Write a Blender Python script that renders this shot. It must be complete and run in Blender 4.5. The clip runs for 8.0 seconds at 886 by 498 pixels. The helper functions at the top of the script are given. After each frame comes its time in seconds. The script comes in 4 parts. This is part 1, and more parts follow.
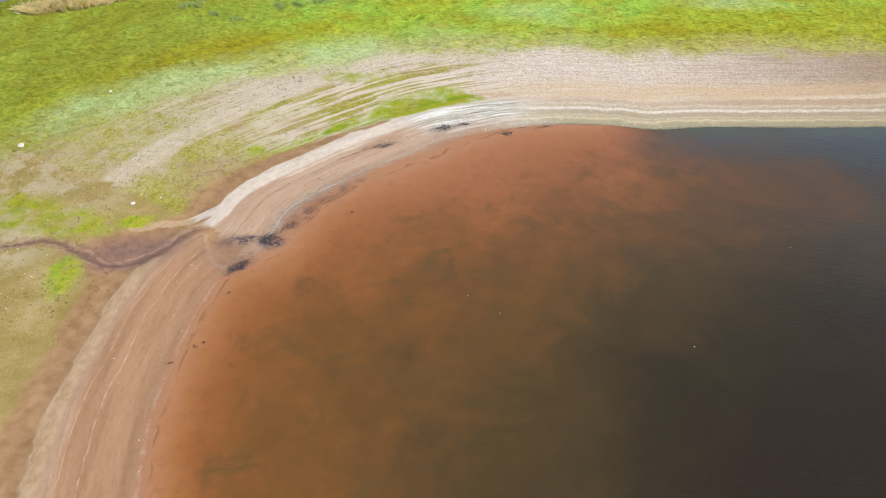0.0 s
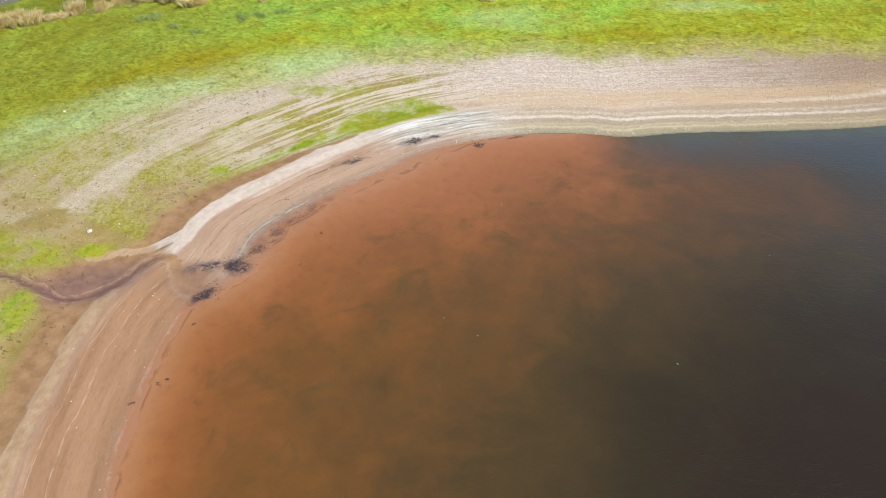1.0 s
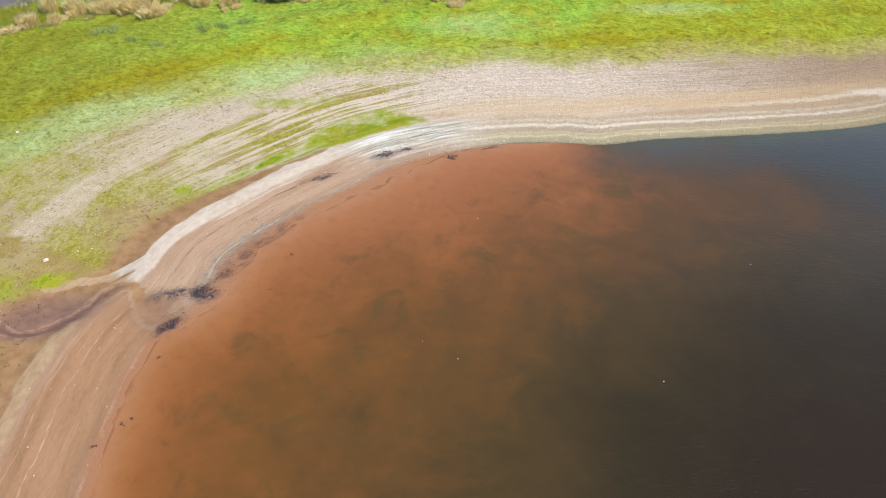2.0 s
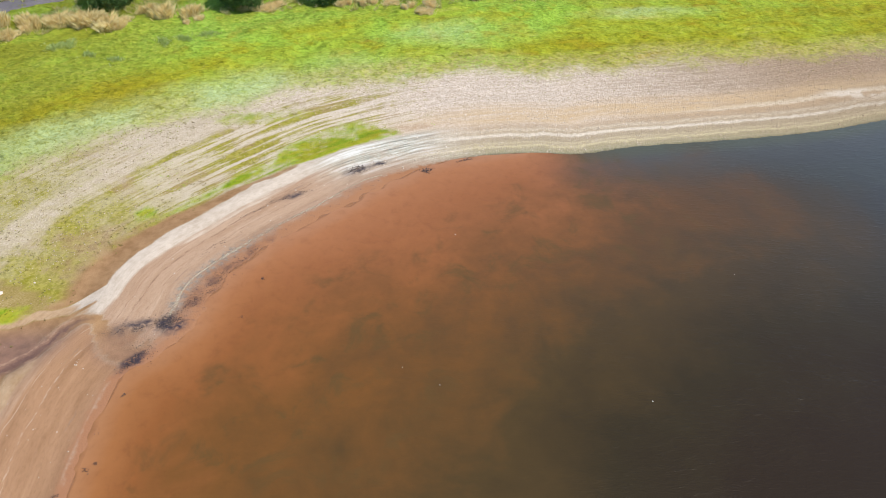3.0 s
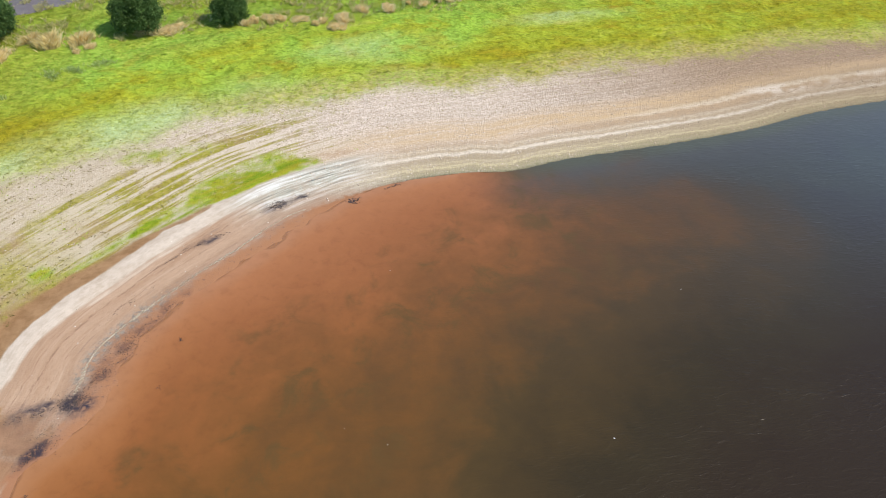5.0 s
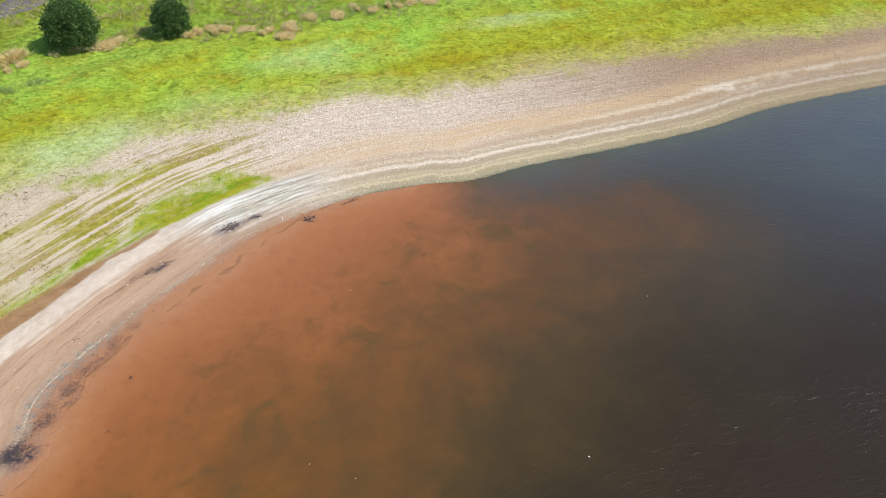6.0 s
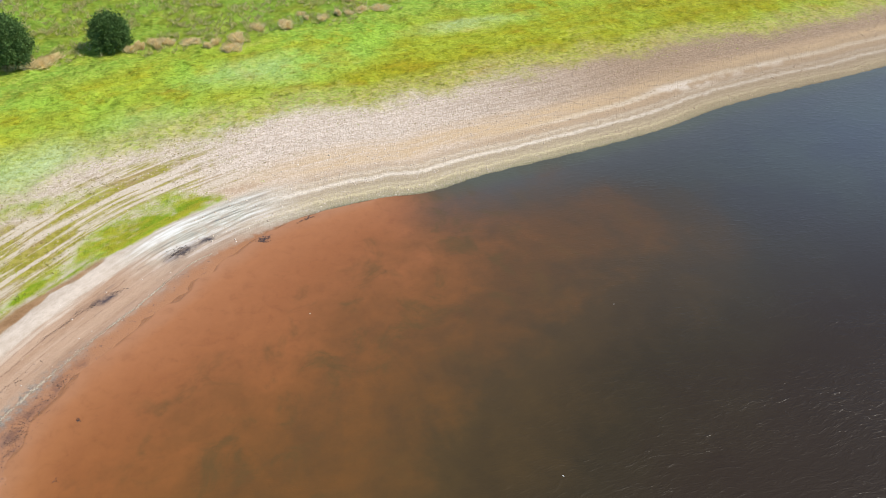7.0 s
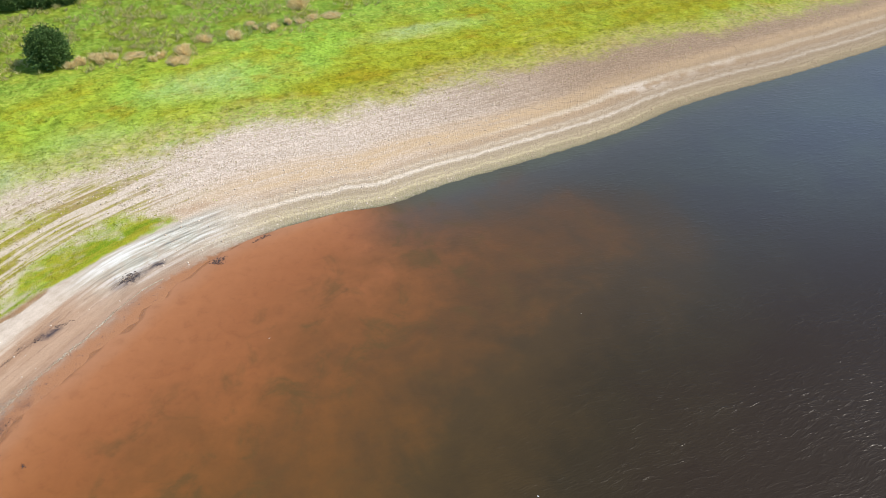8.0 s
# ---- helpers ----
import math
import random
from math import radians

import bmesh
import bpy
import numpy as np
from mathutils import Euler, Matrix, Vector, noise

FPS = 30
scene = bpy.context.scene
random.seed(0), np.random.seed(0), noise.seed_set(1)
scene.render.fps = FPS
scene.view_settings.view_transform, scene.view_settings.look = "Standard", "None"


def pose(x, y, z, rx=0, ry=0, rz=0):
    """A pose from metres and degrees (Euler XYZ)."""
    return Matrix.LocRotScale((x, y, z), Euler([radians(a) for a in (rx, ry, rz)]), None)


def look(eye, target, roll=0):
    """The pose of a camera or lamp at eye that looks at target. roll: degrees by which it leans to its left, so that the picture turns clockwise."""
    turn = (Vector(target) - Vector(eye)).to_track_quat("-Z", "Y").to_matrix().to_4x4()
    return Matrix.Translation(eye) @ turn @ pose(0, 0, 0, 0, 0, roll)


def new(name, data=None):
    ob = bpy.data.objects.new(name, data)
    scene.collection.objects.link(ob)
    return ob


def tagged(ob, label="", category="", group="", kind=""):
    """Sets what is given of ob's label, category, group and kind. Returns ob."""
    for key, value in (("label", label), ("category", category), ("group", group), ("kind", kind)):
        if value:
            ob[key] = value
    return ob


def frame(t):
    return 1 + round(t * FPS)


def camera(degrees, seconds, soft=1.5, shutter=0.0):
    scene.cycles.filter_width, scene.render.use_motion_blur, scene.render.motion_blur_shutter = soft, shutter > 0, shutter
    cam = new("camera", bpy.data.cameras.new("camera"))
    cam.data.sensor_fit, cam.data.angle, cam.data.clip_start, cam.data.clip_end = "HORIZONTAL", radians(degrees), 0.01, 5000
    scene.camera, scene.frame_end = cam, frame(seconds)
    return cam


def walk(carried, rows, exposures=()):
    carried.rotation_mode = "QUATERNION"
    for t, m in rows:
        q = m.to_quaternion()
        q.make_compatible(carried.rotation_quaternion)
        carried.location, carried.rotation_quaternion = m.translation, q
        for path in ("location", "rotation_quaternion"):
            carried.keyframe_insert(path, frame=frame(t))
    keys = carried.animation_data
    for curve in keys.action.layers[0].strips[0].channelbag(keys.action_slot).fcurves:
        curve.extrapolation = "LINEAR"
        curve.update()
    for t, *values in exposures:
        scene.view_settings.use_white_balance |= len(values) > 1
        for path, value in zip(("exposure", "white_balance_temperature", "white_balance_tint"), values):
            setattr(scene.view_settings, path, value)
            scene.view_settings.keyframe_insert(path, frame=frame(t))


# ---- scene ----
cam = camera(65.5, 8.0, soft=0.8)
PATH = [
    (0, (1.324, -8.531, 33.373), (-0.606, 6.379, 20.183), 1.20),
    (0.5, (1.256, -7.445, 33.360), (-0.374, 7.512, 20.183), 1.20),
    (1, (1.144, -6.417, 33.321), (-0.066, 8.593, 20.160), 1.20),
    (1.5, (1.009, -5.415, 33.258), (0.199, 9.634, 20.110), 1.30),
    (3, (0.625, -2.380, 32.974), (0.885, 12.758, 19.906), 1.50),
    (3.5, (0.549, -1.350, 32.869), (1.279, 13.794, 19.825), 1.60),
    (4, (0.514, -0.322, 32.770), (1.734, 14.805, 19.743), 1.70),
    (4.5, (0.528, 0.692, 32.683), (2.238, 15.784, 19.671), 1.70),
    (6, (0.876, 3.506, 32.517), (4.216, 18.353, 19.540), 1.90),
    (6.5, (1.086, 4.335, 32.485), (4.966, 19.065, 19.524), 1.90),
    (7, (1.329, 5.103, 32.449), (5.727, 19.708, 19.513), 2.00),
    (7.5, (1.593, 5.819, 32.392), (6.472, 20.297, 19.485), 2.10),
    (8, (1.861, 6.502, 32.292), (7.273, 20.827, 19.428), 2.20),
]
walk(cam, [(t, look(eye, target, roll)) for t, eye, target, roll in PATH])


# ---- light ----
SUN_EL, SUN_AZ = 52.0, 108.0            # degrees; azimuth clockwise from +y
world = bpy.data.worlds.new("sky")
scene.world = world
world.use_nodes = True
_wn = world.node_tree.nodes
_sky = _wn.new("ShaderNodeTexSky")
_sky.sky_type, _sky.sun_disc = "NISHITA", False
_sky.dust_density, _sky.ozone_density = 0.5, 4.0
_sky.sun_elevation, _sky.sun_rotation = radians(SUN_EL), radians(SUN_AZ)
world.node_tree.links.new(_sky.outputs[0], _wn["Background"].inputs[0])
_wn["Background"].inputs[1].default_value = 0.15
sun = new("sun", bpy.data.lights.new("sun", "SUN"))
sun.data.energy, sun.data.angle, sun.data.color = 3.5, radians(0.53), (1.0, 0.93, 0.82)
_a, _e = radians(SUN_AZ), radians(SUN_EL)
sun.matrix_world = look((math.sin(_a) * math.cos(_e) * 90, math.cos(_a) * math.cos(_e) * 90, math.sin(_e) * 90), (0, 0, 0))
scene.view_settings.exposure = 0.34


# ---- plan: shoreline, shoal edge, covers ----
def spline(pts, step=0.5):
    """A smooth line through the control points, as an array of points."""
    p = np.array([2 * np.array(pts[0]) - pts[1], *pts, 2 * np.array(pts[-1]) - pts[-2]], float)
    out = []
    for i in range(1, len(p) - 2):
        n = min(14, max(2, int(np.linalg.norm(p[i + 1] - p[i]) / step)))
        u = (np.arange(n) / n)[:, None]
        out.append(0.5 * (2 * p[i] + (p[i + 1] - p[i - 1]) * u + (2 * p[i - 1] - 5 * p[i] + 4 * p[i + 1] - p[i + 2]) * u ** 2
                          + (3 * p[i] - p[i - 1] - 3 * p[i + 1] + p[i + 2]) * u ** 3))
    return np.vstack(out + [p[-2:-1]])


def signed(line, x, y):
    """Distance of the places from the line (positive on its left hand) and the length along it."""
    a, b = line[:-1], line[1:]
    ab = b - a
    ln = np.hypot(ab[:, 0], ab[:, 1])
    start = np.concatenate([[0], np.cumsum(ln)[:-1]])
    x, y = np.broadcast_arrays(np.asarray(x, float), np.asarray(y, float))
    fx, fy = x.ravel(), y.ravel()
    d, s = np.empty(fx.size), np.empty(fx.size)
    for i in range(0, fx.size, 4000):
        px, py = fx[i:i + 4000, None] - a[:, 0], fy[i:i + 4000, None] - a[:, 1]
        u = np.clip((px * ab[:, 0] + py * ab[:, 1]) / ln ** 2, 0, 1)
        q = (px - u * ab[:, 0]) ** 2 + (py - u * ab[:, 1]) ** 2
        k = q.argmin(1)
        r = np.arange(k.size)
        side = np.sign(ab[k, 0] * py[r, k] - ab[k, 1] * px[r, k])
        d[i:i + 4000] = np.sqrt(q[r, k]) * np.where(side == 0, 1, side)
        s[i:i + 4000] = start[k] + u[r, k] * ln[k]
    return d.reshape(x.shape), s.reshape(x.shape)


SHORE = spline([(900, -240), (200, -130), (60, -85), (14, -45), (-2, -22), (-11.5, -6), (-16.6, 7.3), (-18.1, 12.1), (-18.6, 15.9), (-18.9, 20),
                (-18.5, 24), (-17, 26.3), (-16.4, 29), (-16.1, 31.6), (-14.6, 34.1), (-11.5, 37.8), (-9, 40.4), (-6.6, 42.8),
                (-4.5, 44.6), (0, 46.9), (4.5, 48.3), (9, 48.9), (13.3, 48.8), (18.3, 50.1), (24, 51), (30, 52), (37, 53.5),
                (44.6, 55.9), (52.6, 57.5), (61, 58.8), (70.4, 60.6), (78, 62.1), (120, 71), (300, 110), (900, 230)])
SHOAL = spline([(10, -40), (-1, -20), (-3, -5), (-1.5, 6), (0.5, 14), (3, 21), (8, 27), (14, 32), (21.5, 36.5), (25, 40.5), (22.5, 43.7),
                (16.5, 45.8), (11.2, 47.5), (8, 50.5), (6, 80)])
CREEK = spline([(-60, 19), (-42, 22), (-34.8, 23.6), (-32.7, 24.4), (-30.8, 24.8), (-28.1, 23.9), (-26.2, 23.5), (-24.1, 24.6),
                (-23, 26), (-22.2, 27.5), (-21.1, 28), (-20, 26.6), (-18.6, 25.4), (-17, 25.4)], 0.3)

TAIL = spline([(-26.5, 27.6), (-24.5, 28.3), (-22.8, 28.9), (-21.4, 30.4)], 0.3)


def step_(a, b, x):
    t = np.clip((x - a) / (b - a), 0, 1)
    return t * t * (3 - 2 * t)


def vnoise(x, y, seed=0):
    """Smooth lattice noise, 0 to 1."""
    xi, yi = np.floor(x), np.floor(y)
    u, v = x - xi, y - yi
    u, v = u * u * (3 - 2 * u), v * v * (3 - 2 * v)

    def h(i, j):
        k = np.sin(i * 127.1 + j * 311.7 + seed * 74.7) * 43758.5453
        return k - np.floor(k)
    return (h(xi, yi) * (1 - u) + h(xi + 1, yi) * u) * (1 - v) + (h(xi, yi + 1) * (1 - u) + h(xi + 1, yi + 1) * u) * v


def fbm(x, y, seed=0, n=4):
    return sum(vnoise(x * 2 ** i, y * 2 ** i, seed + i) / 2 ** (i + 1) for i in range(n)) / (1 - 0.5 ** n)


def spot(x, y, cx, cy, rx, ry, turn=0.0, soft=0.5):
    """1 inside an ellipse, falling to 0 round its edge."""
    c, s = math.cos(radians(turn)), math.sin(radians(turn))
    u, v = ((x - cx) * c + (y - cy) * s) / rx, (-(x - cx) * s + (y - cy) * c) / ry
    return 1 - step_(1 - soft, 1 + soft, np.hypot(u, v))


def along(x, y):
    return float(signed(SHORE, np.array([x]), np.array([y]))[1][0])


S_MOUTH, S_TIP, S_RIGHT = along(-17, 26.3), along(-2, 46), along(9, 48.9)
_GE = [(-18.5, 5, 27), (-18.9, 20, 26), (-16.1, 31.6, 22), (-14.6, 34.1, 20.5), (-9, 40.4, 18), (-4.5, 44.6, 16.2), (0, 46.9, 14.3), (9, 48.9, 13.2),
       (24, 51, 13.8), (37, 53.5, 13.4), (52.6, 57.5, 11.5), (78, 62.1, 10.8)]
GE_S, GE_D = np.array([along(a, b) for a, b, c in _GE]), np.array([c for a, b, c in _GE])


def covers(x, y):
    """What covers the ground at each place: distances and shares from 0 to 1."""
    c = {}
    d, s = signed(SHORE, x, y)
    wob = (fbm(x * 0.22, y * 0.22, 3) - 0.5) * 3.2 + (fbm(x * 1.1, y * 1.1, 9) - 0.5) * 1.0
    right = step_(S_TIP - 7, S_RIGHT, s + (fbm(x * 0.5, y * 0.5, 13) - 0.5) * 5)                # the open stony shore
    south = 1 - step_(S_MOUTH - 2, S_MOUTH + 1, s)          # the bank beyond the creek
    ge = np.interp(s, GE_S, GE_D)
    c["shore_d"], c["shore_s"] = d, s
    grass = step_(ge - 3.5, ge + 3.0, d + wob)
    # marshy ground between sand ridge and stones
    left = 1 - right
    olive_marsh = left * step_(5.0, 6.5, d + wob * 0.4) * (1 - step_(11.5, 15.5, d + wob))
    olive_marsh = np.maximum(olive_marsh, 0.85 * (1 - step_(S_TIP - 24, S_TIP - 5, s)) * step_(5, 7, d) * (1 - 0.5 * step_(12.0, 14.5, d + wob) * (1 - step_(16, 18.5, d + wob)) * step_(0.38, 0.58, fbm(s * 0.09, d * 0.25, 19))))
    tip = step_(S_TIP - 9, S_TIP - 1, s)
    end = 1 - step_(S_TIP + 0.2, S_TIP + 2.6, s + (d - 5) * 0.55)
    low = np.interp(s, [S_TIP - 22, S_TIP - 12, S_TIP - 4], [6.9, 6.0, 4.6])
    tongue = step_(low - 0.3, low + 0.4, d + wob * 0.2) * (1 - step_(6.9 + 1.6 * tip, 8.6 + 1.4 * tip, d + wob * 0.6)) * step_(S_TIP - 25, S_TIP - 9, s) * end
    tongue *= (1 - 0.38 * step_(low + 0.9, low + 2.0, d)) * (0.45 + 0.75 * step_(0.35, 0.6, fbm(s * 0.12, d * 1.3, 18)))
    lush = np.maximum.reduce([tongue, 0.85 * spot(x, y, -28.9, 21.8, 1.2, 2.2, 10, 0.6), spot(x, y, -26.6, 28.2, 1.5, 0.7, 20), 0.75 * spot(x, y, -31, 27, 3.4, 1.8, 10, 0.8),
                              0.8 * spot(x, y, -36, 27.5, 4, 2.5, 0, 0.8), 0.8 * spot(x, y, -21.3, 39, 1.0, 0.8, 40), 0.7 * spot(x, y, -15.5, 53, 4.5, 1.1, 12, 0.6)])
    c["c_lush"] = np.clip(lush * (0.1 + 1.4 * fbm(x * 1.2, y * 1.2, 17)), 0, 1)
    lush = c["c_lush"]
    c["c_grass"] = np.maximum(grass, 0)
    c["c_marsh"] = np.maximum(olive_marsh * (1 - 0.75 * lush), south * step_(6.5, 9.5, d + wob * 0.7) * (1 - 0.3 * step_(12, 16, d + wob)))
    sand = (1 - right) * step_(-0.4, 0.1, d) * (1 - step_(4.7, 5.3, d + (fbm(s * 0.6, d * 0.2, 5) - 0.5) * 0.9 - 0.5 * south))
    c["creek_d"] = np.clip(signed(CREEK, x, y)[0], -3, 3)
    cd = np.abs(c["creek_d"]) + (fbm(x * 1.3, y * 1.3, 4) - 0.5) * 0.5
    fan = spot(x, y, -18.5, 26.2, 1.9, 1.7, 0, 0.5) * step_(0.40, 0.58, fbm(x * 0.9, y * 0.9, 14) + 0.1)
    sand = sand * (1 - 0.95 * (1 - step_(0.35, 0.62, cd))) * (1 - 0.75 * fan)
    sand = np.maximum(sand, 0.9 * (1 - step_(0.35, 0.6, np.abs(signed(TAIL, x, y)[0]) + (fbm(x, y, 15) - 0.5) * 0.5)))
    c["c_sand"] = sand
    c["c_south"] = south
    c["c_tip"] = step_(S_TIP - 8, S_TIP - 2, s) * (1 - step_(S_TIP + 1, S_TIP + 7, s)) * (0.4 * step_(0.0, 1.0, d) + 0.6 * step_(1.2, 2.4, d)) * (1 - step_(4.0, 4.8, d))
    c["c_edge"] = step_(ge - 3, ge - 0.5, d + wob) * (1 - step_(ge + 1.5, ge + 5, d + wob))
    lagoon = np.maximum(spot(x, y, -25.8, 25.2, 4.2, 2.6, 25, 0.45), south * step_(4.6, 5.2, d) * (1 - step_(7.0, 9.0, d + wob * 0.6)))
    wide = 1 - step_(S_MOUTH, S_TIP - 6, s)
    rim = (1 - right) * step_(4.5, 5.0, d) * (1 - step_(5.2 + 1.4 * wide, 6.8 + 2.2 * wide, d + wob * 0.6))
    lagoon = np.maximum.reduce([lagoon, spot(x, y, -20.0, 27.0, 3.0, 2.6, 20, 0.3), spot(x, y, -18.2, 25.8, 2.2, 2.6, 0, 0.3)])
    c["c_mud"] = np.maximum(lagoon, rim) * (1 - 0.9 * np.maximum(lush, sand))
    c["c_creek"] = (1 - step_(0.1, 0.45, cd)) * (0.85 - 0.45 * step_(-24, -21, x))
    c["c_wet"] = np.maximum.reduce([0.85 * spot(x, y, -25.8, 25.0, 3.6, 1.7, 22, 0.6), 0.55 * fan, 0.28 * (1 - step_(-0.2, 0.9, d)) * left * (1 - 0.6 * south)])
    c["c_olive"] = np.clip(np.maximum.reduce([spot(x, y, -36, 53, 14, 6, 28, 0.7), spot(x, y, -22, 62, 12, 3.5, 22, 0.8) * 0.4, 0.6 * spot(x, y, -48, 48, 10, 10, 0, 0.6), 0.55 * spot(x, y, 68, 83, 36, 10, 12, 0.7), 0.5 * spot(x, y, 22, 69, 16, 1.6, 8, 0.7)])
                           * (0.55 + 0.9 * fbm(x * 0.3, y * 0.3, 21)), 0, 1)
    pale = np.maximum.reduce([grass * (1 - step_(ge + 2.5, ge + 7.5, d + wob)) * left, 0.9 * spot(x, y, -9.3, 63.5, 3.4, 2.6, 20, 0.7),
                              0.75 * spot(x, y, 25, 77.6, 7.5, 1.5, 8, 0.6), 0.5 * spot(x, y, 3, 71, 8, 3, 10, 0.8)])
    c["c_pale"] = np.clip(pale * (0.35 + 0.65 * step_(0.34, 0.60, fbm(x * 0.11, y * 0.11, 31))), 0, 1)
    c["c_green"] = (1 - 0.8 * lush) * (1 - 0.75 * c["c_olive"]) * np.clip(step_(0.35, 0.65, fbm(x * 0.09 + 3, y * 0.09, 41)) + step_(18, 24, d - ge + 13) * 0.35, 0, 1)
    c["c_right"] = right
    weed = np.maximum.reduce([spot(x, y, -17.5, 27.8, 1.7, 0.45, 20, 0.7), spot(x, y, -16.2, 28.0, 0.8, 0.7, 0, 0.6), spot(x, y, -17.7, 24.8, 0.9, 0.4, 55, 0.7), 0.35 * spot(x, y, -15.3, 30.0, 1.6, 0.6, 55, 0.8),
                              0.28 * spot(x, y, -14.2, 32.6, 2.6, 0.7, 55, 0.8), 0.7 * spot(x, y, -10.7, 41.7, 1.3, 0.25, 30, 0.8), spot(x, y, -6.0, 45.6, 0.9, 0.4, 30, 0.7),
                              spot(x, y, -4.2, 46.6, 0.7, 0.2, 25, 0.7), 0.3 * spot(x, y, -12.4, 35.4, 2.2, 0.5, 48, 0.8)])
    c["c_weed"] = np.clip(weed * (0.2 + 1.6 * step_(0.38, 0.6, fbm(x * 1.5, y * 1.5, 37))), 0, 1)
    c["c_shell"] = step_(0.42, 0.55, fbm(x * 0.8, y * 1.6, 36)) * np.maximum(0.95 * spot(x, y, 43.0, 60.3, 3.8, 0.75, 9, 0.6), 0.5 * spot(x, y, 53, 62.3, 7.0, 0.5, 12, 0.7))
    # depth of water
    e = signed(SHOAL, x, y)[0] + (fbm(x * 0.13, y * 0.13, 51) - 0.5) * 7
    wr = step_(S_RIGHT - 4, S_RIGHT + 8, s)
    flat = (1 - step_(S_TIP - 4, S_TIP + 5, s)) * (0.75 + 1.5 * fbm(x * 0.35, y * 0.35, 53) + 0.9 * (fbm(x * 1.4, y * 1.4, 54) - 0.5)) * (1 - 0.5 * south)
    c["c_flat"] = flat + np.minimum(d, 0)                   # wet mud between sand and water
    w, wf = np.maximum(-d, 0), np.maximum(-c["c_flat"], 0)
    near = step_(30, 46, y)
    out = 1 - step_(-36 + 15 * near, 15 - 8 * near, e + (fbm(x * 0.07 + 9, y * 0.09, 52) - 0.5) * 8)
    c["c_murk"] = (0.062 + 0.014 * (1 - step_(27, 41, y))) * wf / (1 + wf / 22) + 2.0 * out ** 1.9 + 0.34 * (1 - step_(10, 40, y)) * step_(0, 5, wf)  + 0.60 * step_(1, 28, x) * step_(0, 4, wf)
    c["c_murk"] += 0.9 * step_(S_RIGHT - 1, S_RIGHT + 7, s) * np.exp(-w / 3.0)
    c["c_lee"] = step_(S_RIGHT - 2, S_RIGHT + 10, s) * np.exp(-(w / 4.5) ** 2)      # stony shallows under the open beach
    c["c_murk"] = np.where(c["c_flat"] > 0, 0, c["c_murk"])
    c["c_depth"] = np.minimum(c["c_murk"], np.maximum(-c["c_flat"], 0) * (0.06 + 0.3 * wr) + 2.4 * step_(6, 22, w) * out)
    return c


def height(x, y, c):
    d, s = c["shore_d"], c["shore_s"]
    right = c["c_right"]
    up = np.maximum(d, 0)
    ridge = 0.5 * step_(0, 4.4, up) - 0.22 * step_(4.6, 6.5, up) + 0.45 * step_(6.5, 16, up)
    ramp = 0.085 * np.minimum(up, 14) + 0.035 * np.sin(up * 5.2 + fbm(s * 0.2, up * 0, 7) * 3) * step_(0.2, 0.8, up) * (1 - step_(3.5, 5, up))
    z = ridge * (1 - right) + ramp * right + 0.014 * np.maximum(up - 14, 0)
    z -= 0.16 * c["c_creek"] * step_(0.2, 1, d) + 0.12 * spot(x, y, -25.8, 25, 4, 2.2, 22)
    g = c["c_grass"]
    z += g * (0.30 * (fbm(x * 0.25, y * 0.25, 61) - 0.5) + 0.24 * (vnoise(x * 0.8 + 5, y * 0.9, 64) - 0.5) + 0.20 * (vnoise(x * 1.5, y * 1.7, 62) - 0.5))
    z += step_(0.5, 3, d) * 0.05 * (fbm(x * 0.9, y * 0.9, 63) - 0.5)
    wet = 0.005 + 0.012 * np.maximum(c["c_flat"], 0) * (1 + 0.8 * (vnoise(x * 1.1, y * 1.1, 65) - 0.5))
    return np.where(d > 0, np.maximum(z, 0) + wet, np.where(c["c_flat"] > 0, wet, -c["c_depth"] - 0.002))


def place_z(x, y):
    x, y = np.atleast_1d(np.asarray(x, float)), np.atleast_1d(np.asarray(y, float))
    return height(x, y, covers(x, y))


